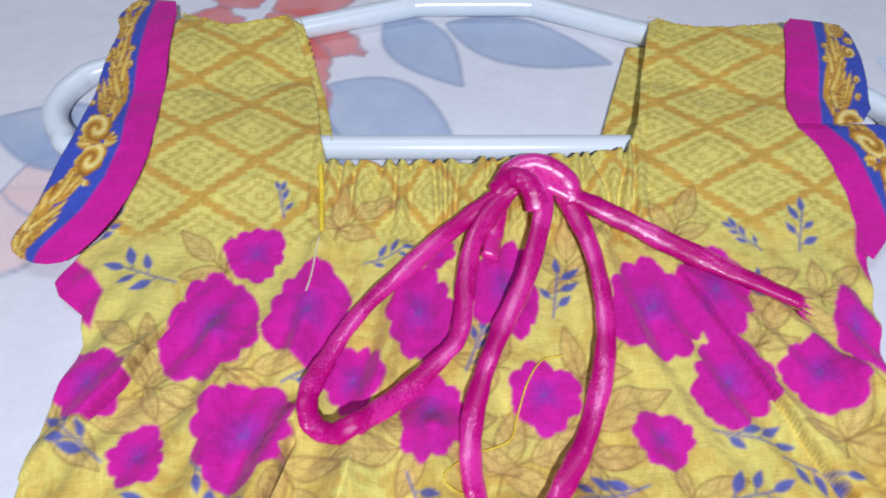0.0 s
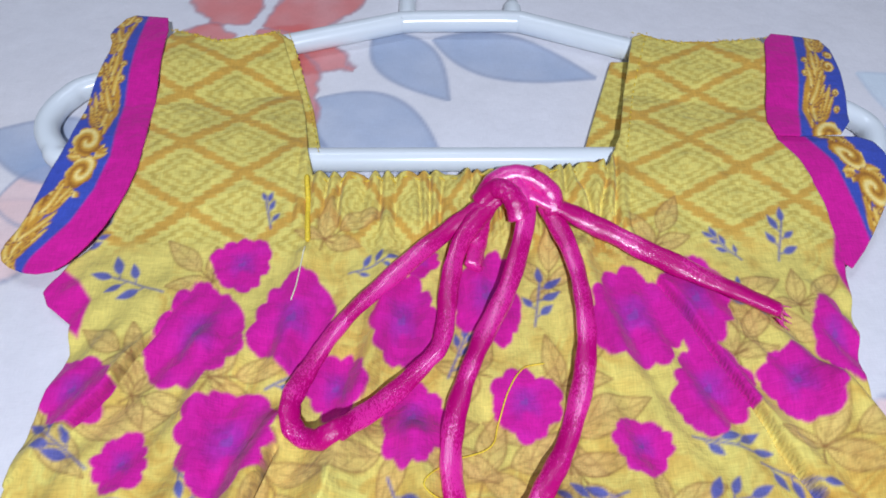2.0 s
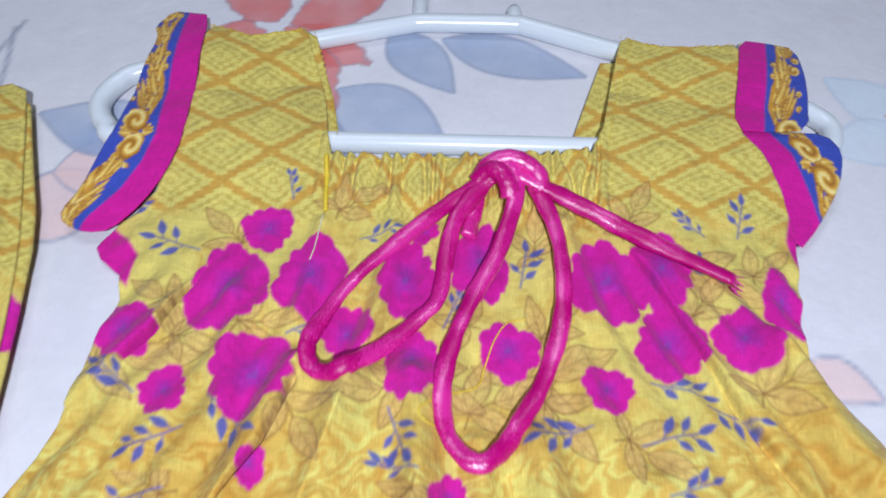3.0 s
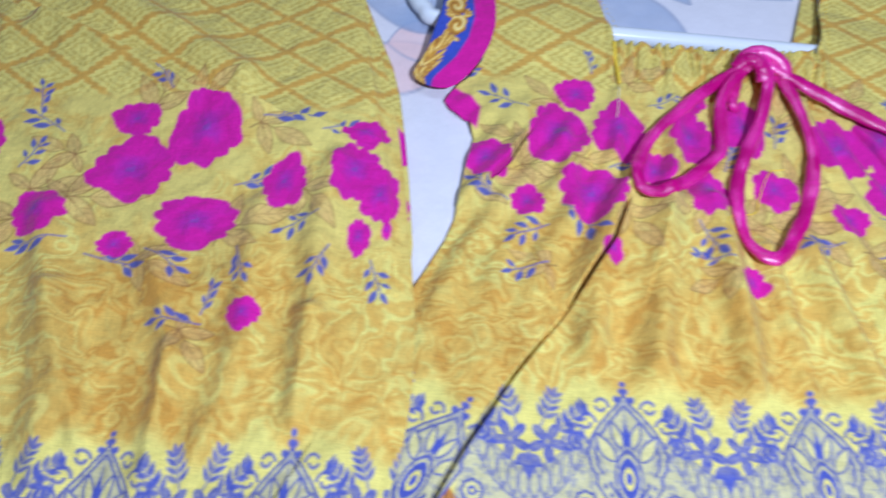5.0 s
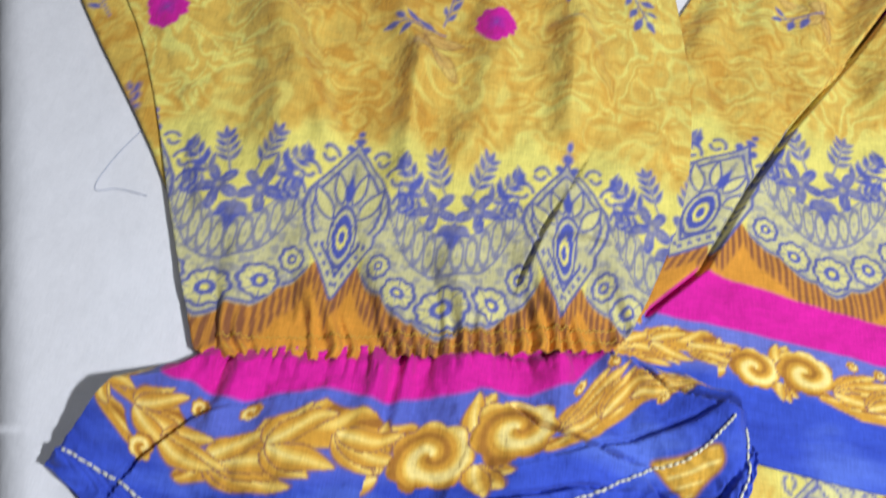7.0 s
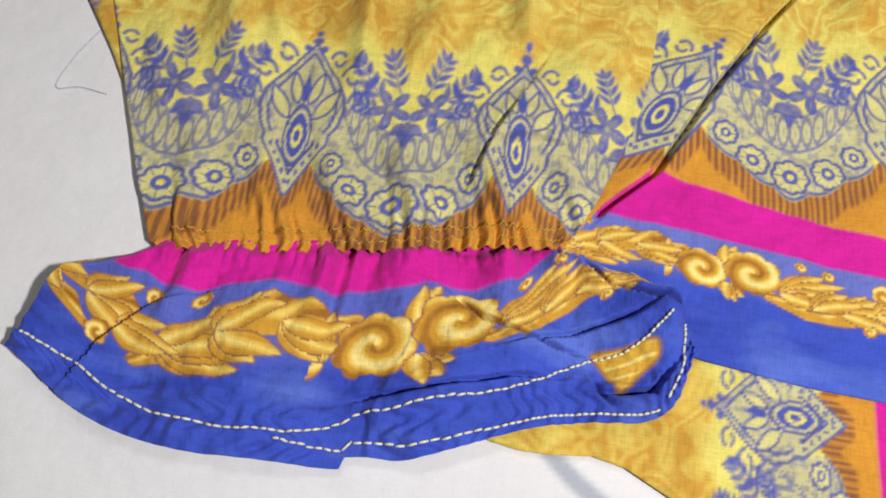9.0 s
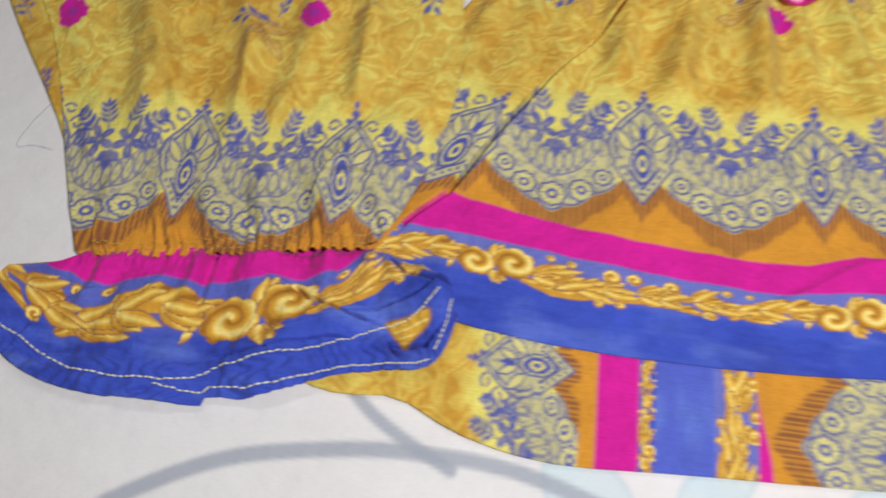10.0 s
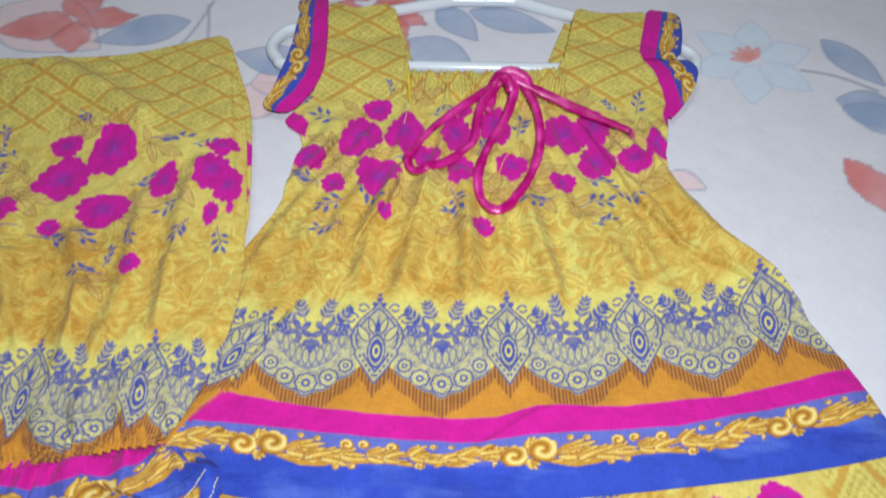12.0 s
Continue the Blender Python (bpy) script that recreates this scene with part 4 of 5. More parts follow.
def meadow(x, y, col, blooms, sprigs, leaves):
    """Pale ground under the flower band, then leaves, sprigs and peonies."""
    for a in leaves:
        drawn_leaf(x, y, col, *a)
        cx, cy, ang, l = a
        for k, turn in ((0.9, 0.9), (0.8, -0.8), (0.6, 2.4)):
            drawn_leaf(x, y, col, cx - 0.35 * l * math.cos(ang), cy - 0.35 * l * math.sin(ang), ang + turn, l * k)
    for a in sprigs:
        sprig(x, y, col, *a, BLUE)
    for k, (cx, cy, rx, ry) in enumerate(blooms):
        bloom(x, y, col, cx, cy, rx, ry, 0.7 + 1.9 * k)


def bands(x, y, col, s, top, low, blue):
    """Pink band, lavender edge, gilt scroll on blue, plain blue under it."""
    m = cover(y - top, 0.0004)
    over(col, m, PINK)
    over(col, cover(y - low, 0.0004), LAVENDER)
    h = np.maximum(low - 0.0012 - blue, 0.004)
    k = np.nonzero(y < top + 0.002)[0]
    c = col[k]
    q = (y[k] - blue[k]) / h[k] * 2 - 1
    over(c, step(-0.2, -0.9, q), ROYAL)
    streaky(x[k], y[k], c, step(-0.2, -0.9, q))
    strip = c.copy()
    scroll(x[k], strip, s[k], np.clip(q, -1.6, 1.6), 0.0195)
    inside = (np.abs(q) < 1.15).astype(float) * step(1.15, 1.0, np.abs(q))
    over(c, inside, strip)
    col[k] = c


def dress_paint(x, y):
    col = damask(x, y)
    meet = y + 0.008 * (fbm(x, y, 60, 8) - 0.5)
    over(col, step(0.004, 0.030, meet) * (0.35 + 0.6 * step(0.35, 0.6, fbm(x, y, 70, 51))), STRAW * 0.55 + PALE * 0.45)
    top = step(0.088, 0.097, meet + 0.06 * np.abs(x) * (np.abs(x) < 0.06) - 0.002)
    left, right = diamonds(x + 0.098 + 0.20 * (y - 0.149), y - 0.149, 0.0195, 0.0135), diamonds(x - 0.082 - 0.32 * (y - 0.148), y - 0.148, 0.0192, 0.0124)
    dia = np.where((x < 0)[:, None], left, right)
    dia = np.where((np.abs(x) < 0.0505)[:, None], diamonds(x + 0.035, y - 0.109, 0.0098, 0.0135), dia)
    col += top[:, None] * (dia - col)
    meadow(x, y, col, PEONIES, SPRIGS, LEAVES)
    # magenta end of the left sleeve band
    over(col, cover(inside_d(x, y, np.array([(-0.128, 0.090), (-0.134, 0.079), (-0.115, 0.064), (-0.1135, 0.076), (-0.119, 0.083)]))[0], 0.0006), PINK)
    over(col, cover(inside_d(x, y, np.array([(0.1205, 0.104), (0.128, 0.096), (0.118, 0.072), (0.1155, 0.088)]))[0], 0.0006), PINK)
    # border
    L = np.interp(x, *LACE_LOW)
    k = np.nonzero(y < L + 0.06)[0]
    c = col[k]
    lace(c, x[k] - 0.009 - 0.03 * np.maximum(0, x[k] - 0.08), y[k] - L[k])
    col[k] = c
    T, Lo, B = (np.interp(x, *v) for v in (PINK_TOP, PINK_LOW, BLUE_TOP))
    bands(x, y, col, x, T, Lo, B)
    # the side panel beyond the fold lies turned
    k = np.nonzero((side_of(x, y, FOLD) < 0) & (y < 0.0) & (x < -0.055))[0]
    X, Y = x[k], y[k]
    c = damask(X, Y, 4)
    meadow(X, Y, c, (), ((-0.085, -0.005, 3.4, 0.012),), ((-0.09, -0.004, 2.6, 0.016),))
    a = -0.55
    u, b = (X + 0.114) * math.cos(a) + (Y + 0.065) * -math.sin(a) * -1, -(X + 0.114) * math.sin(a) + (Y + 0.065) * math.cos(a)
    lace(c, u, b + 0.0525, 0.062)
    col[k] = c
    return col


DRESS = ((-0.0690, 0.1945), (-0.063, 0.175), (-0.057, 0.158), (-0.0510, 0.1225), (-0.047, 0.1205), (-0.025, 0.1208), (0.007, 0.1218), (0.040, 0.1240), (0.0520, 0.1262), (0.064, 0.178), (0.0685, 0.1940),
         (0.081, 0.1875), (0.100, 0.1875), (0.1195, 0.1905), (0.1130, 0.167), (0.1060, 0.138), (0.1148, 0.122), (0.1178, 0.106), (0.1200, 0.092), (0.118, 0.079), (0.1115, 0.050), (0.112, 0.038),
         (0.136, -0.003), (0.162, -0.052), (0.183, -0.093), (0.192, -0.118), (0.197, -0.136), (0.168, -0.1425), (0.126, -0.150), (0.051, -0.1595), (-0.015, -0.1655), (-0.080, -0.1665), (-0.126, -0.162), (-0.158, -0.153),
         (-0.164, -0.120), (-0.154, -0.050), (-0.137, -0.019), (-0.123, 0.010), (-0.1205, 0.034), (-0.1150, 0.066), (-0.1310, 0.078), (-0.127, 0.087), (-0.1165, 0.099), (-0.1080, 0.122), (-0.1095, 0.155), (-0.1135, 0.2000), (-0.102, 0.1935), (-0.090, 0.1895), (-0.079, 0.1915))


def band_paint(line, turn=1.0, pink=0.0108, blue=0.0014, h=0.0128):
    """Paint of a sleeve band by the distance from its inner seam."""
    def paint(x, y):
        d = line_d(x, y, line)
        col = np.tile(PINK, (len(x), 1))
        over(col, cover(pink - d, 0.0004), BLUE * 0.4 + ROYAL * 0.6)
        q = (d - pink - blue) / h * 2 - 1
        strip = col.copy()
        scroll(x, strip, y * turn + 0.013, np.clip(q, -1.5, 1.5), 0.019)
        over(col, cover(pink + 0.0008 - d), strip)
        return col
    return paint


def dress():
    t = thing("girls_dress", "yellow cotton girl's dress printed with magenta peonies, lying flat", "dress")
    lift = lambda base: lambda x, y, d: base + tent(x, y) + 0.0008 * (fbm(x, y, 50, 4) - 0.5)
    inner_l = [(-0.1130, 0.210), (-0.1105, 0.165), (-0.1075, 0.128), (-0.1105, 0.112), (-0.117, 0.098), (-0.126, 0.086)]
    inner_r = [(0.1200, 0.195), (0.1130, 0.167), (0.1050, 0.136)]
    inner_s = [(0.1060, 0.138), (0.1148, 0.122), (0.1178, 0.106), (0.1200, 0.088)]
    # back of the hem, showing under the front
    cloth("back_hem", ((-0.178, -0.186), (-0.170, -0.1905), (-0.158, -0.1922), (-0.139, -0.190), (-0.119, -0.1995), (-0.100, -0.2040), (-0.080, -0.2055), (-0.040, -0.2025), (0.002, -0.2005), (0.055, -0.197), (0.103, -0.192), (0.159, -0.182),
                       (0.205, -0.168), (0.196, -0.130), (0.10, -0.145), (-0.10, -0.156), (-0.175, -0.172)),
          lambda x, y, d: 0.0016 + 0.0006 * (fbm(x, y, 40, 3) - 0.5) + 0.0006 * step(0.0, 0.006, -d), back_paint, COTTON, t, "yellow back hem with the border turned sideways", lip=0.0010)
    cloth("back_neck_facing", ((0.0425, 0.1345), (0.050, 0.157), (0.0595, 0.1845), (0.0665, 0.1845), (0.0600, 0.15), (0.0535, 0.130), (0.046, 0.130)), lambda x, y, d: 0.0022 + 0 * x, lambda x, y: diamonds(x * 1.2, y + 0.004), COTTON, t,
          "turned-in facing behind the strap", lip=0.001, rounds=0)
    cloth("back_neck_facing", ((-0.071, 0.196), (-0.064, 0.190), (-0.054, 0.158), (-0.0480, 0.130), (-0.055, 0.128)), lambda x, y, d: 0.0026 + 0.006 * step(0.02, 0.004, line_d(x, y, ARMS[0])), lambda x, y: diamonds(x * 1.2, y), COTTON, t, lip=0.001, rounds=0)
    cloth("front_panel", DRESS, dress_z, dress_paint, COTTON, t, "yellow front with gathered square neck, peonies and lace-print border", res=0.0005)
    cloth("sleeve_band", ((-0.1135, 0.2040), (-0.1108, 0.165), (-0.1078, 0.128), (-0.1108, 0.112), (-0.1172, 0.0985), (-0.1265, 0.0865), (-0.1350, 0.0850), (-0.1440, 0.0885), (-0.1462, 0.0940), (-0.1410, 0.1030), (-0.1380, 0.1160), (-0.1345, 0.1320), (-0.1335, 0.1530), (-0.1330, 0.1700), (-0.1315, 0.1850), (-0.1360, 0.1950), (-0.1315, 0.2085), (-0.1220, 0.2065)),
          lift(0.0052), band_paint(inner_l), COTTON, t, "magenta and blue sleeve border with gilt scrolls", res=0.0006, rounds=1)
    cloth("sleeve_band", ((0.1055, 0.1385), (0.124, 0.1375), (0.1410, 0.1370), (0.1455, 0.128), (0.1405, 0.112), (0.1290, 0.0945), (0.1195, 0.0840), (0.1178, 0.106), (0.1148, 0.122)),
          lift(0.0036), band_paint(inner_s, -1), COTTON, t, "magenta and blue sleeve border, folded under", res=0.0006)
    cloth("sleeve_band", ((0.1192, 0.1925), (0.131, 0.1915), (0.1425, 0.1885), (0.1395, 0.162), (0.1340, 0.1365), (0.118, 0.1352), (0.1050, 0.1358), (0.1125, 0.167)),
          lift(0.0062), band_paint(inner_r), COTTON, t, "magenta and blue sleeve border with gilt scrolls", res=0.0006)


def back_paint(x, y):
    col = damask(x, y, 6)
    k = np.nonzero(x < -0.0775)[0]
    c = col[k]
    lace(c, y[k] + 0.1735, 1.45 * (-0.0800 - x[k]), 0.060)
    col[k] = c
    for lo, hi, ink in ((-0.0778, -0.072, ORANGE), (-0.0722, -0.0580, PINK), (-0.0580, -0.0310, ROYAL), (-0.0525, -0.031, ROYAL * 0.7 + LAVENDER * 0.4)):
        over(col, cover(lo - x, 0.0004) * cover(x - hi, 0.0004), ink)
    streaky(y, x, col, cover(-0.0525 - x) * cover(x + 0.031))
    k = np.nonzero((x > -0.0580) & (x < -0.0525))[0]
    c = col[k]
    scroll(x[k], c, y[k], (x[k] + 0.0552) / 0.0030, 0.0062)
    col[k] = c
    k = np.nonzero((x > -0.0330) & (x < -0.0150))[0]
    c = col[k]
    over(c, np.ones(len(k)), LAVENDER)
    scroll(x[k], c, y[k] + 0.02, (x[k] + 0.0240) / 0.0085, 0.0165)
    col[k] = c
    k = np.nonzero(x > -0.0165 - 0.06 * (y + 0.20))[0]
    c = damask(x[k], y[k], 6)
    lace(c, y[k] + 0.2185, x[k] - 0.0035, 0.060)
    col[k] = c
    sliver = np.abs(x + 0.0160 + 0.06 * (y + 0.2)) - 0.0022 * step(-0.172, -0.20, y)
    over(col, cover(sliver, 0.0004) * step(-0.170, -0.176, y), PINK)
    k = np.nonzero(x > 0.090)[0]
    c = col[k]
    over(c, step(0.090, 0.10, x[k]) * 0.8, PALE * 0.6 + STRAW * 0.4)
    meadow(x[k], y[k], c, ((0.101, -0.168, 0.005, 0.011), (0.131, -0.161, 0.012, 0.010), (0.122, -0.181, 0.0125, 0.0115), (0.146, -0.177, 0.007, 0.011), (0.103, -0.190, 0.006, 0.004)), ((0.094, -0.178, 1.9, 0.010), (0.112, -0.172, 1.2, 0.009)), ((0.110, -0.178, 2.5, 0.016),))
    over(c, step(0.150, 0.154, x[k]), GOLD)
    dia = diamonds(y[k], x[k])
    c += step(0.150, 0.154, x[k])[:, None] * (dia - c)
    col[k] = c
    return col


dress()


def ties():
    """The satin cord tied in a bow at the neckline, with the thread ends."""
    t = thing("bow_tie_cord", "shiny magenta satin cord tied in a loose bow", "cord")
    R = 0.0031

    def lay(pts, extra):
        p = smooth_path([(a * 1.035, b + 0.0034 + 0.02 * b, 0) for a, b in pts], 9)
        x, y = np.array([v.x for v in p]), np.array([v.y for v in p])
        z = dress_z(x, y)
        z = np.convolve(np.pad(z, 6, mode="edge"), np.ones(13) / 13, "valid")
        up = np.interp(np.linspace(0, 1, len(p)), np.linspace(0, 1, len(extra)), extra)
        return [Vector((v.x, v.y, zz + R * 0.95 + e)) for v, zz, e in zip(p, z, up)]
    strands = (
        ("loop", ((0.012, 0.104), (0.006, 0.099), (-0.005, 0.092), (-0.022, 0.075), (-0.036, 0.059), (-0.043, 0.045), (-0.0462, 0.034), (-0.044, 0.0265), (-0.036, 0.0240), (-0.028, 0.0305), (-0.014, 0.0450), (-0.0075, 0.054), (-0.0050, 0.073), (-0.001, 0.088), (0.009, 0.101)),
         (0.006, 0.002, 0.001, 0, 0.001, 0, 0, 0.001, 0.002, 0.004), 0.0030),
        ("loop", ((0.015, 0.106), (0.0190, 0.098), (0.0125, 0.073), (0.0035, 0.054), (-0.0030, 0.037), (-0.0055, 0.021), (-0.0035, 0.008), (0.0045, -0.0005), (0.0115, 0.004), (0.0175, 0.0135), (0.0245, 0.026), (0.0310, 0.045), (0.0330, 0.063), (0.0315, 0.083), (0.0245, 0.101)),
         (0.007, 0.005, 0.002, 0, 0, 0, 0, 0, 0, 0.001, 0.002), 0.0031),
        ("cord_end", ((0.019, 0.102), (0.030, 0.0975), (0.044, 0.0900), (0.063, 0.0775), (0.077, 0.0690), (0.088, 0.0625)), (0.004, 0.004, 0.002, 0.001, 0.001), 0.0033),
        ("cord_end", ((0.010, 0.101), (0.0055, 0.096), (0.0035, 0.087), (0.0020, 0.0785)), (0.003, 0.001, 0, 0), 0.0029))
    for name, pts, extra, r in strands:
        bm = bmesh.new()
        tube(bm, lay(pts, extra), r, 18, 0.62, wobble=0.08, twist=0.5)
        part(name, bm, SATIN, t)
    bm = bmesh.new()
    z = float(dress_z(np.array([0.014]), np.array([0.108]))[0])
    turn = [(0.0056, 0.1035, z + 0.003), (0.0076, 0.1095, z + 0.0065), (0.0138, 0.1135, z + 0.0085), (0.0209, 0.1125, z + 0.0085), (0.0270, 0.1080, z + 0.0065), (0.0281, 0.1015, z + 0.003)]
    tube(bm, smooth_path(turn, 9), 0.0034, 16, 0.85, wobble=0.05)
    part("knot_wrap", bm, SATIN, t)
    bm = bmesh.new()
    turn = [(0.0046, 0.1055, z + 0.0035), (0.0087, 0.1080, z + 0.0075), (0.0128, 0.1065, z + 0.0090), (0.0158, 0.1025, z + 0.0075), (0.0168, 0.0980, z + 0.0045)]
    tube(bm, smooth_path(turn, 9), 0.0036, 16, 0.85, wobble=0.05)
    part("knot", bm, SATIN, t)
    random.seed(4)
    bm = bmesh.new()
    zz = float(dress_z(np.array([0.091]), np.array([0.067]))[0]) + 0.002
    for k in range(26):
        a = -0.55 + random.uniform(-0.5, 0.5)
        b = Vector((0.0905 + random.uniform(-0.001, 0.001), 0.0675 + random.uniform(-0.003, 0.003), zz + random.uniform(-0.001, 0.0015)))
        l = random.uniform(0.002, 0.0048)
        tube(bm, [b, b + Vector((math.cos(a) * l * 0.5, math.sin(a) * l * 0.5, 0.0004)), b + Vector((math.cos(a) * l, math.sin(a + 0.2) * l, -0.0006))], 0.00016, 5)
    tagged(part("frayed_end", bm, PINK_THREAD, t), "frayed pink threads at the cut cord end", kind="stuff")


ties()


def thread(name, pts, material, label, r=0.00022, base=dress_z):
    p = smooth_path([(a, b, 0) for a, b in pts], 8)
    x, y = np.array([v.x for v in p]), np.array([v.y for v in p])
    z = base(x, y) + r + 0.0003
    bm = bmesh.new()
    tube(bm, [Vector((v.x, v.y, float(h))) for v, h in zip(p, z)], r, 6)
    tagged(part(name, bm, material), label, "thread")


thread("loose_thread", ((0.0215, 0.0535), (0.016, 0.0525), (0.011, 0.0455), (0.0075, 0.036), (0.005, 0.0295), (-0.005, 0.0245), (-0.0125, 0.0175), (-0.0085, 0.0140), (-0.003, 0.017)), YELLOW_THREAD, "loose yellow sewing thread lying on the dress front")
thread("loose_thread", ((-0.0525, 0.0735), (-0.0515, 0.078), (-0.0508, 0.085), (-0.0500, 0.093)), THREAD, "short pale loose thread on the dress front")
thread("tacking_thread", ((-0.0515, 0.119), (-0.0508, 0.112), (-0.0502, 0.103), (-0.0495, 0.095)), YELLOW_THREAD, "thick yellow tacking stitch beside the gathered neck", 0.0009)
thread("loose_thread", ((-0.293, -0.090), (-0.2985, -0.103), (-0.3005, -0.1135), (-0.294, -0.1125), (-0.286, -0.1135)), GREY_THREAD, "fine grey thread on the bed sheet", 0.00012, sheet_height)


def neck_stitches():
    """Little yellow stitches along the strap edges and the gathers."""
    for pts, label in ((((-0.0655, 0.192), (-0.0595, 0.175), (-0.0535, 0.150), (-0.0485, 0.129)), "yellow stitches down the strap edge"), (((0.0735, 0.193), (0.0665, 0.172), (0.0605, 0.150), (0.0560, 0.131)), "yellow stitches down the strap edge"),
                       (((-0.046, 0.1185), (-0.020, 0.1187), (0.010, 0.1198), (0.050, 0.1228)), "yellow stitches along the gathered neck edge")):
        p = smooth_path([(a, b, 0) for a, b in pts], 14)
        bm = bmesh.new()
        for i in range(0, len(p) - 1, 2):
            ab = [p[i], p[i].lerp(p[i + 1], 0.8)]
            zz = dress_z(np.array([v.x for v in ab]), np.array([v.y for v in ab]))
            tube(bm, [Vector((v.x, v.y, float(h) + 0.0003)) for v, h in zip(ab, zz)], 0.00026, 5)
        tagged(part("stitches", bm, YELLOW_THREAD, bpy.data.objects["girls_dress"], label), kind="stuff")


neck_stitches()


def fray():
    """Raw yarn ends along the shoulder edges."""
    random.seed(9)
    for pts in (((-0.113, 0.1990), (-0.102, 0.1935), (-0.090, 0.1895), (-0.079, 0.1915), (-0.0695, 0.1940)), ((0.0690, 0.1935), (0.081, 0.1875), (0.100, 0.1875), (0.1195, 0.1905))):
        p = smooth_path([(a, b, 0) for a, b in pts], 12)
        bm = bmesh.new()
        for v in p:
            for _ in range(2):
                x, y = v.x + random.uniform(-0.001, 0.001), v.y - 0.0008
                z = float(dress_z(np.array([x]), np.array([y]))[0])
                a = math.pi / 2 + random.uniform(-0.9, 0.9)
                l = random.uniform(0.0008, 0.0026)
                tube(bm, [Vector((x, y, z)), Vector((x + 0.5 * l * math.cos(a), y + 0.5 * l * math.sin(a), z + 0.0003)), Vector((x + l * math.cos(a + 0.3), y + l * math.sin(a + 0.3), z - 0.0004))], 0.00012, 4)
        tagged(part("frayed_edge", bm, YELLOW_THREAD, bpy.data.objects["girls_dress"], "raw yarn ends along the shoulder edge"), kind="stuff")


fray()

# ---- the trousers ----
TROUSERS = ((-0.345, 0.1345), (-0.320, 0.1355), (-0.297, 0.1365), (-0.265, 0.1385), (-0.239, 0.1430), (-0.205, 0.1530), (-0.181, 0.1595), (-0.1725, 0.135), (-0.1630, 0.105), (-0.1535, 0.075), (-0.1460, 0.037), (-0.1385, -0.010), (-0.1350, -0.040),
            (-0.1340, -0.065), (-0.1365, -0.092), (-0.1460, -0.121), (-0.1550, -0.1405), (-0.168, -0.1435), (-0.182, -0.1460), (-0.205, -0.1497), (-0.225, -0.1535), (-0.245, -0.1560), (-0.2595, -0.1580), (-0.2655, -0.145), (-0.2790, -0.1150),
            (-0.2900, -0.088), (-0.3030, -0.0610), (-0.3170, -0.040), (-0.3300, -0.0200), (-0.3330, 0.000), (-0.3285, 0.030), (-0.3370, 0.086))
T_PEONIES = ((-0.2588, 0.0482, 0.0116, 0.0086), (-0.2280, 0.0442, 0.0155, 0.0188), (-0.2552, 0.0232, 0.0170, 0.0158), (-0.2232, -0.0005, 0.0175, 0.0125), (-0.1918, 0.0200, 0.0088, 0.0138), (-0.2855, -0.0010, 0.0105, 0.0122), (-0.2522, -0.0128, 0.0072, 0.0058),
             (-0.1618, 0.0474, 0.0094, 0.0084), (-0.1640, 0.0270, 0.0120, 0.0140), (-0.1530, 0.0160, 0.0090, 0.0130), (-0.1595, -0.0042, 0.0050, 0.0086), (-0.149, 0.000, 0.0020, 0.0045), (-0.1968, -0.0408, 0.0066, 0.0067), (-0.319, 0.030, 0.0092, 0.0142), (-0.323, -0.005, 0.0078, 0.0098), (-0.298, -0.050, 0.0068, 0.0078))
T_SPRIGS = ((-0.288, 0.040, 2.6, 0.014), (-0.300, 0.020, 1.2, 0.011), (-0.270, -0.012, 3.4, 0.014), (-0.240, -0.014, -0.5, 0.013), (-0.262, -0.018, -0.2, 0.015), (-0.212, 0.018, 0.3, 0.013), (-0.205, 0.050, 0.3, 0.016), (-0.180, 0.046, 0.4, 0.012), (-0.176, 0.004, 3.6, 0.012),
            (-0.170, -0.010, -1.9, 0.012), (-0.154, -0.014, -1.2, 0.012), (-0.213, -0.040, 1.4, 0.009), (-0.212, -0.044, 3.2, 0.012), (-0.205, -0.012, -1.2, 0.011), (-0.310, -0.030, 1.0, 0.010), (-0.246, 0.062, 2.2, 0.010), (-0.302, 0.052, 1.8, 0.010))
T_LEAVES = ((-0.286, 0.012, 0.2, 0.020), (-0.268, 0.008, 0.1, 0.024), (-0.206, -0.002, 0.4, 0.022), (-0.200, 0.044, -0.4, 0.018), (-0.250, 0.060, 1.2, 0.020), (-0.180, 0.012, -0.9, 0.018), (-0.300, -0.006, 3.5, 0.020), (-0.236, -0.022, -0.4, 0.018), (-0.215, -0.052, -0.9, 0.014), (-0.285, 0.030, 2.8, 0.016), (-0.235, 0.072, 0.6, 0.016))
SEAM_LINE = ((-0.2600, -0.2270, -0.2000, -0.1570), (-0.1575, -0.1530, -0.1483, -0.1410))


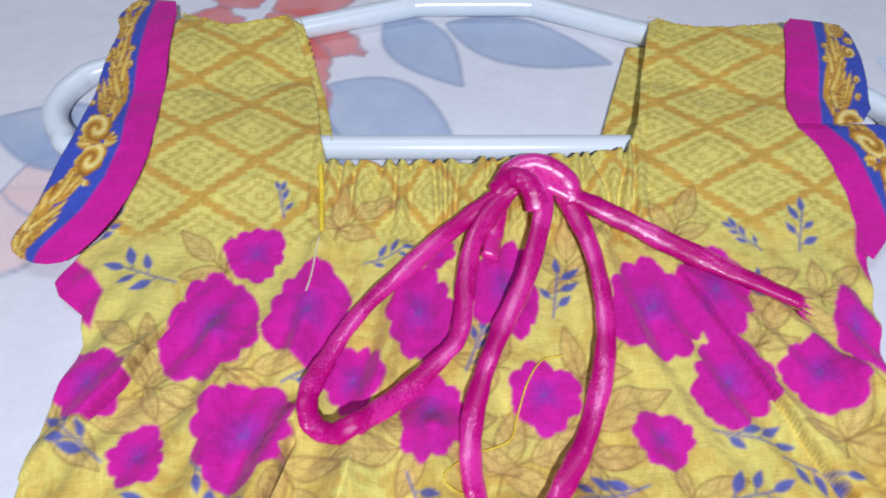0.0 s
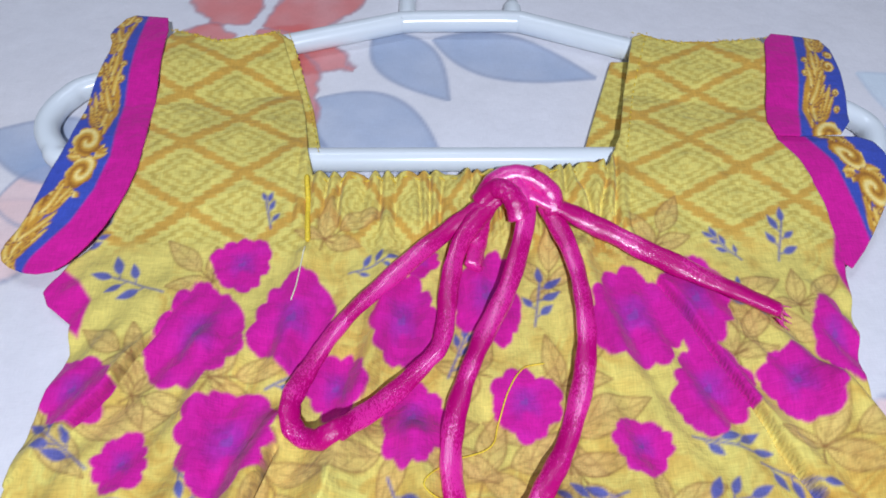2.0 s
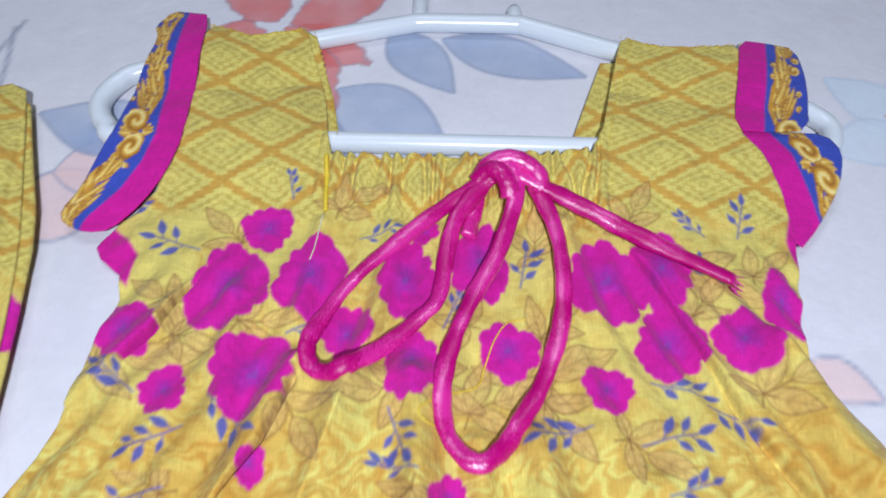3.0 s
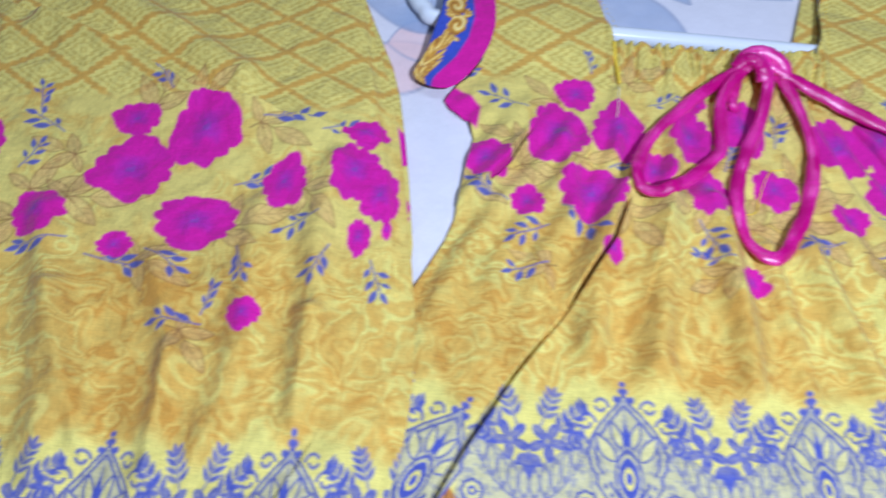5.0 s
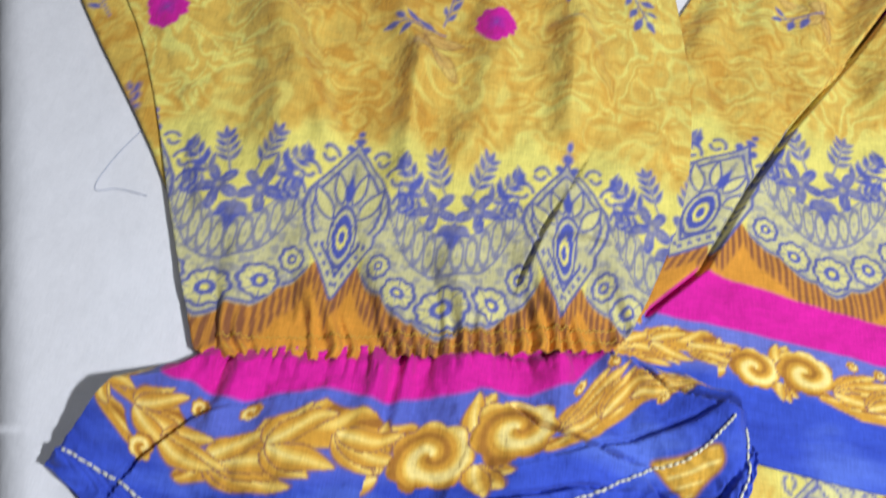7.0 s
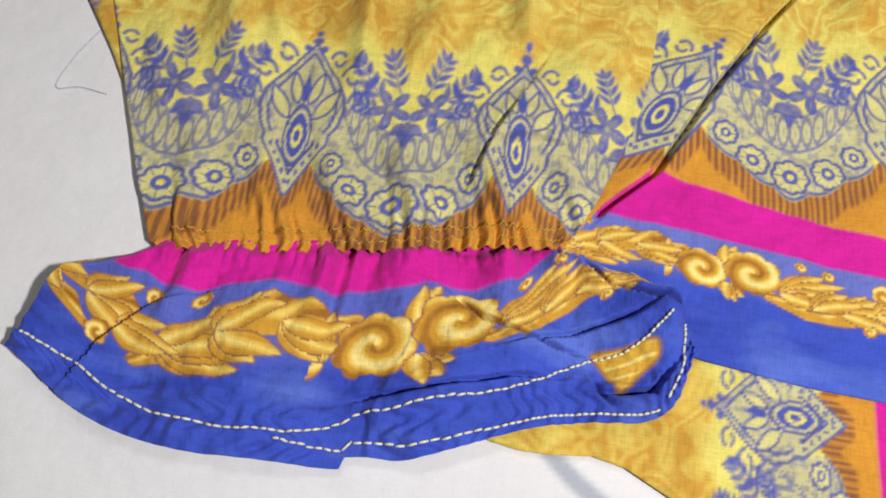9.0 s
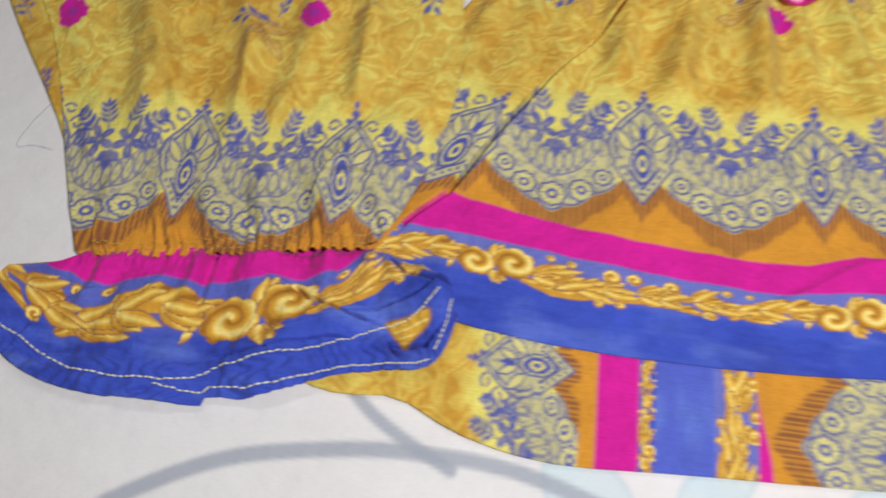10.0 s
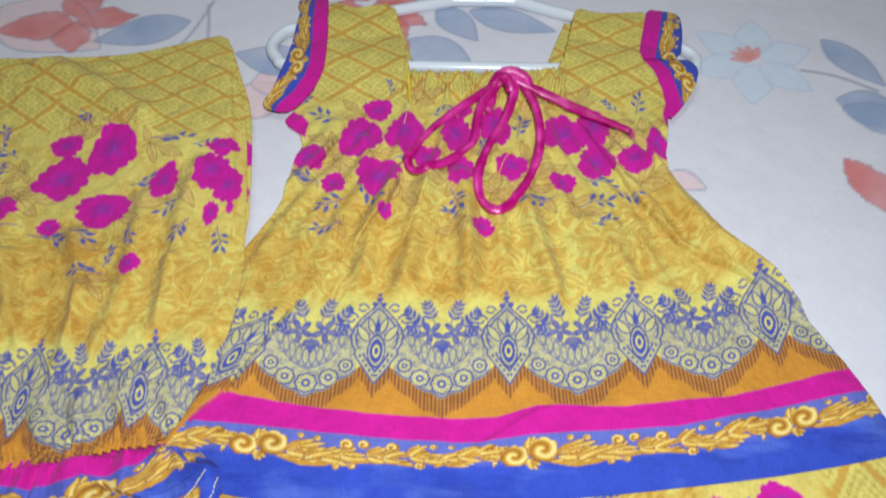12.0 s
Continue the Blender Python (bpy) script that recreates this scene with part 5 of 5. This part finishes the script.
def trousers_z(x, y, d=None):
    z = 0.0046 + 0.0046 * step(-0.255, -0.165, x)
    z += crease(x, y, [(-0.196, 0.054), (-0.237, 0.062), (-0.268, 0.081), (-0.326, 0.108)][::-1], 0.0125, 0.018)
    z += crease(x, y, [(-0.1765, 0.152), (-0.1655, 0.092), (-0.152, 0.030), (-0.146, -0.010)], 0.0020, 0.03)
    z += ridge(x, y, [(-0.30, 0.128), (-0.255, 0.104), (-0.222, 0.080)], 0.0050, 0.009)
    z += ridge(x, y, [(-0.172, 0.030), (-0.176, -0.010), (-0.166, -0.060)], 0.0040, 0.0060) + ridge(x, y, [(-0.200, 0.006), (-0.196, -0.050), (-0.200, -0.085)], 0.0034, 0.0065) + ridge(x, y, [(-0.282, 0.000), (-0.262, -0.060), (-0.250, -0.100)], 0.0040, 0.0070)
    for pts, h, w in ((((-0.266, -0.036), (-0.241, -0.088)), 0.0014, 0.009), (((-0.174, -0.040), (-0.172, -0.078)), 0.0010, 0.008), (((-0.234, -0.020), (-0.216, -0.062)), 0.0012, 0.010), (((-0.219, -0.058), (-0.217, -0.098)), 0.0011, 0.008)):
        z += crease(x, y, list(pts), h, w) + 3.0 * ridge(x, y, list(pts), h, w * 0.6)
    z += crease(x, y, [(-0.1835, -0.131), (-0.177, -0.112), (-0.171, -0.097)], 0.0042, 0.008, 0.0004) + crease(x, y, [(-0.205, -0.133), (-0.2, -0.114)], 0.0012, 0.006)
    z += crease(x, y, [(-0.154, -0.112), (-0.168, -0.1105), (-0.184, -0.116)], 0.0036, 0.008, 0.0004)
    v = y - np.interp(x, *SEAM_LINE)
    pull = step(0.045, 0.004, v)
    z += 0.0017 * pull * np.sin((x + 0.25 * v) * 1500 + 6 * vn(x, y, 120, 8)) * step(0.022, 0.0, v) + (0.0010 + 0.0026 * step(0.0, 0.014, v)) * pull * np.sin((x + 0.3 * v) * 330 + 3 * vn(x, y, 40, 9))
    z += 0.0036 * (fbm(x, y, 34, 41) - 0.5) + 0.0020 * (fbm(x, y, 110, 42) - 0.5)
    if d is not None:
        z -= 0.0022 * step(0.010, 0.0, -d) * step(-0.004, 0.010, v) - 0.0012 * step(0.008, 0.0, v)
    return np.maximum(z, 0.0040 + 0.0044 * step(-0.255, -0.165, x))


def trousers_paint(x, y):
    col = damask(x, y, 11)
    # a large tonal rose above the border
    for cx, cy, r in ((-0.262, -0.088, 0.020), (-0.155, -0.085, 0.016), (-0.205, -0.064, 0.016)):
        px, py = (x - cx) / r, (y - cy) / r
        rho, th = np.hypot(px, py), np.arctan2(py, px)
        swirl = 0.5 + 0.5 * np.sin(rho * 13 + 2.2 * np.sin(th * 3 + rho * 3) + 3 * fbm(x, y, 90, 6))
        over(col, 0.55 * step(1.0, 0.75, rho + 0.12 * np.sin(th * 5)), GOLD)
        over(col, 0.6 * step(1.0, 0.75, rho + 0.12 * np.sin(th * 5)) * step(0.55, 0.95, swirl), PALE)
        over(col, 0.5 * step(0.12, 0.04, np.abs(rho + 0.12 * np.sin(th * 5) - 0.95)), DEEP)
    meet = y + 0.008 * (fbm(x, y, 60, 8) - 0.5)
    over(col, step(-0.028, 0.004, meet) * (0.35 + 0.6 * step(0.35, 0.6, fbm(x, y, 70, 52))), STRAW * 0.55 + PALE * 0.45)
    dia = diamonds(x + 0.226 + 0.15 * (y - 0.122), y - 0.122 + 0.10 * (x + 0.226), 0.0178, 0.0117)
    col += step(0.055, 0.064, meet + 0.10 * (x + 0.25) * (x > -0.25) * -0.3)[:, None] * (dia - col)
    meadow(x, y, col, T_PEONIES, T_SPRIGS, T_LEAVES)
    L = np.interp(x, (-0.30, -0.231, -0.172, -0.12), (-0.141, -0.138, -0.1355, -0.132))
    k = np.nonzero(y < L + 0.06)[0]
    c = col[k]
    lean = 0.10 * np.maximum(0, L[k] + 0.03 - y[k])
    lace(c, x[k] + 0.231 + lean * np.sin(x[k] * 110), y[k] - L[k] + 0.003 * (fbm(x[k], y[k], 60, 15) - 0.5), 0.0595)
    col[k] = c
    return col


def frill_mesh(t):
    """The gathered cuff frill, ruled between its seam and its free edge."""
    top = smooth_path(((-0.2640, -0.1600, 0), (-0.2530, -0.1535, 0), (-0.2270, -0.1500, 0), (-0.2020, -0.1452, 0), (-0.1800, -0.1422, 0), (-0.1560, -0.1370, 0), (-0.1390, -0.1430, 0), (-0.1265, -0.1500, 0)), 20)
    low = smooth_path(((-0.2840, -0.1890, 0), (-0.2600, -0.1998, 0), (-0.2300, -0.2042, 0), (-0.2010, -0.2030, 0), (-0.1700, -0.1900, 0), (-0.1480, -0.1850, 0), (-0.1300, -0.1785, 0), (-0.1215, -0.1640, 0)), 20)
    n, m = 560, 130
    s, k = np.linspace(0, 1, n), np.linspace(0, 1, m)
    S, K = [g.ravel() for g in np.meshgrid(s, k)]
    grid = np.linspace(0, 1, len(top))
    tx, ty, lx, ly = (np.interp(S, grid, [v[i] for v in c]) for c in (top, low) for i in (0, 1))
    fl = np.sin(S * 58 + 4 * vn(S, 0 * S, 14, 3))
    fl2 = np.sin(S * 21 + 2)
    X = tx + (lx - tx) * K + 0.0010 * fl2 * K
    Y = ty + (ly - ty) * K + 0.0012 * K * K * np.sin(S * 19 + 1) + 0.0006 * (1 - K) * fl + 0.0028 * step(0.425, 0.43, S) * step(0.50, 0.44, S) * K ** 3
    # deep uneven gathers under the elastic that open out into soft flutes
    gather = (0.5 + 0.5 * np.sin(S * 52 + 15 * vn(S, 0.05 * K, 9, 3) + 1.2 * K)) * (0.30 + 0.95 * vn(S, 0 * S, 19, 7))
    small = np.abs(np.sin(S * 120 + 9 * vn(S, 0 * S, 30, 5)))
    Z = 0.0072 + 0.0056 * (gather - 0.4) * step(0.80, 0.70, S) * step(0.62, 0.02, K) * step(0.0, 0.06, K) + 0.0016 * (small - 0.5) * step(0.22, 0.0, K) * step(0.75, 0.70, S)
    Z += 0.0026 * fl2 * np.sin(K * 2.6) + 0.0115 * step(0.14, 0.0, S) * step(1.15, 0.35, K) - 0.0026 * K * step(0.05, 0.3, S) - 0.0038 * step(0.10, 0.0, K) + 0.0040 * step(0.80, 0.95, S)
    folds = (([(-0.2700, -0.1965), (-0.2640, -0.1840), (-0.2555, -0.1725), (-0.2460, -0.1685)], 0.0040, 0.007, 0.0008), ([(-0.196, -0.2020), (-0.1975, -0.190), (-0.193, -0.176)], 0.0024, 0.008, 0.0),
             ([(-0.153, -0.1400), (-0.143, -0.1490), (-0.130, -0.1525), (-0.122, -0.1545)], 0.0042, 0.006, 0.0020), ([(-0.184, -0.1570), (-0.175, -0.1630), (-0.160, -0.1670), (-0.148, -0.1685)], 0.0040, 0.008, 0.0018),
             ([(-0.1485, -0.1715), (-0.1445, -0.1765), (-0.139, -0.1815)], 0.0034, 0.007, 0.0014), ([(-0.172, -0.1705), (-0.150, -0.1625), (-0.136, -0.1560), (-0.129, -0.1500)], 0.0024, 0.006, 0.0008),
             ([(-0.147, -0.1772), (-0.139, -0.1765), (-0.131, -0.175), (-0.126, -0.166)], 0.0030, 0.005, 0.0012), ([(-0.215, -0.192), (-0.190, -0.184), (-0.165, -0.1765), (-0.149, -0.1745)], 0.0026, 0.007, 0.0008))
    for pts, high, wide, gap in folds:
        Z += crease(X, Y, pts, high, wide, gap)
    Z += 0.0055 * (fbm(X, Y, 55, 6) - 0.5) + 0.0030 * (fbm(X, Y, 140, 3) - 0.5)
    # puckers along the stitched hem
    Z += 0.0007 * np.sin(K * 46 + 5 * vn(S, 0 * S, 9, 4)) * step(0.62, 0.80, K) * vn(S, K * 0.2, 16, 8) + 0.0005 * np.sin(S * 210 + 14 * vn(S, K, 12, 5)) * step(0.70, 0.84, K)
    under = 0.0036 + 0.0044 * step(-0.255, -0.165, X) + 0.05 * K
    Z = np.maximum(np.where(S < 0.74, np.minimum(Z, under), Z), 0.0030)
    # print
    col = np.tile(PINK, (len(X), 1))
    kp = np.interp(S, (0, 0.07, 0.143, 0.2, 0.286, 0.36, 0.43, 0.5, 0.57, 0.64, 0.70, 0.75, 1), (0.05, 0.20, 0.26, 0.28, 0.22, 0.25, 0.27, 0.22, 0.28, 0.22, 0.06, -0.02, -0.02)) + 0.010 * np.sin(S * 40)
    kg = np.interp(S, (0, 0.143, 0.22, 0.286, 0.43, 0.5, 0.57, 0.66, 0.75, 0.86, 1), (0.60, 0.74, 0.76, 0.73, 0.67, 0.70, 0.63, 0.52, 0.36, 0.16, 0.02))
    h = 0.045
    over(col, cover((kp - K) * h, 0.0005), LAVENDER * 0.6 + ROYAL * 0.4)
    q = 1 - 2 * (K - kp - 0.02) / np.maximum(kg - kp - 0.02, 0.05)
    over(col, cover((kg - 0.12 - K) * h, 0.0030), ROYAL)
    streaky(X, Y, col, cover((kg - 0.12 - K) * h, 0.0030))
    strip = col.copy()
    scroll(X, strip, S * 0.150 - 0.0550, np.clip(q, -1.5, 1.5), 0.0225)
    over(col, step(1.12, 1.0, np.abs(q)) * cover((kp + 0.01 - K) * h, 0.0005) * step(0.93, 0.9, S), strip)
    patch = inside_d(X, Y, soften([(-0.1480, -0.1665), (-0.140, -0.1650), (-0.1320, -0.1605), (-0.1305, -0.1665), (-0.1350, -0.1715), (-0.1385, -0.1765), (-0.1425, -0.1725)], 2))[0]
    over(col, cover(patch), UMBER)
    over(col, cover(patch + 0.0008), rgb(212, 164, 60))
    over(col, 0.8 * cover(patch + 0.0012) * step(0.45, 0.9, np.sin((X * 0.5 - Y) * 1900 + 4 * vn(X, Y, 160, 3))), CREAM)
    r, c = [g.ravel() for g in np.meshgrid(np.arange(m - 1), np.arange(n - 1), indexing="ij")]
    quads = np.stack([r * n + c, (r + 1) * n + c, (r + 1) * n + c + 1, r * n + c + 1], 1)
    frill = sheet_mesh("cuff_frill", np.stack([X, Y, Z], 1), quads, col, COTTON, t, "gathered magenta and blue cuff frill with gilt scrolls", 0.0014)
    # white topstitching, dash by dash
    G = np.stack([X, Y, Z], 1).reshape(m, n, 3)
    rows = (((0.0, 0.1, 0.2, 0.286, 0.36, 0.43, 0.5, 0.57, 0.65, 0.72, 0.8, 0.86, 0.95), (0.86, 0.81, 0.87, 0.88, 0.87, 0.81, 0.77, 0.80, 0.78, 0.71, 0.62, 0.5, 0.25), 0.012, 0.93),
            ((0.33, 0.43, 0.57, 0.85), (0.90, 0.93, 0.955, 0.955), 0.34, 0.86), ((0.86, 0.93, 0.99), (0.94, 0.78, 0.45), 0.87, 0.99))
    for along, f, s0, s1 in rows:
        bm = bmesh.new()
        i = int(s0 * n)
        while i < int(s1 * n) - 6:
            a, b = [Vector(G[min(int(np.interp(j / n, along, f) * m), m - 1), j]) + Vector((0, 0, 0.0004)) for j in (i, i + 5)]
            tube(bm, [a, a.lerp(b, 0.5) + Vector((0, 0, 0.0002)), b], 0.00034, 6)
            i += 6
        tagged(part("topstitching", bm, THREAD, frill, "pale grey topstitching"), kind="stuff")
    return frill


def trousers():
    t = thing("girls_trousers", "yellow printed cotton trousers with a gathered frilled cuff", "trousers")
    cloth("back_leg", ((-0.350, 0.132), (-0.300, 0.133), (-0.22, 0.144), (-0.179, 0.156), (-0.1655, 0.12), (-0.152, 0.086), (-0.1440, 0.040), (-0.1370, -0.015), (-0.145, -0.06), (-0.2, -0.12), (-0.264, -0.140), (-0.2845, -0.105), (-0.3000, -0.084), (-0.3185, -0.060), (-0.3440, -0.0230), (-0.3400, 0.000), (-0.3300, 0.030), (-0.3390, 0.086)),
          lambda x, y, d: 0.0022 + 0.0044 * step(-0.255, -0.165, x) + 0.0008 * step(0, 0.008, -d), lambda x, y: back_leg_paint(x, y), COTTON, t, "yellow back of the trouser leg", res=0.0009, lip=0.0014)
    cloth("front_leg", TROUSERS, trousers_z, trousers_paint, COTTON, t, "yellow front of the leg with peonies and lace-print border", res=0.0005)
    frill_mesh(t)
    bm = bmesh.new()
    for off in (0.0020, 0.0052):
        xs = np.linspace(-0.256, -0.157, 150)
        ys = np.interp(xs, *SEAM_LINE) + off + 0.00035 * np.where(np.arange(150) % 2, 1, -1)
        zs = trousers_z(xs, ys) + 0.0002
        tube(bm, [Vector((a, b, c)) for a, b, c in zip(xs, ys, zs)], 0.00018, 5)
    tagged(part("elastic_stitches", bm, GOLD_THREAD, t, "gold zigzag stitches over the cuff elastic"), kind="stuff")


def back_leg_paint(x, y):
    col = damask(x, y, 17)
    over(col, step(-0.02, 0.01, y) * 0.8, PALE * 0.5 + STRAW * 0.5)
    dia = diamonds(x, y, 0.0205, 0.0142)
    col += step(0.055, 0.064, y)[:, None] * (dia - col)
    meadow(x, y, col, ((-0.333, -0.034, 0.006, 0.010), (-0.325, -0.016, 0.006, 0.006), (-0.158, 0.045, 0.02, 0.012), (-0.150, 0.010, 0.01, 0.014)), ((-0.315, -0.055, 2.2, 0.010), (-0.297, -0.090, 1.9, 0.008)), ())
    return col


trousers()
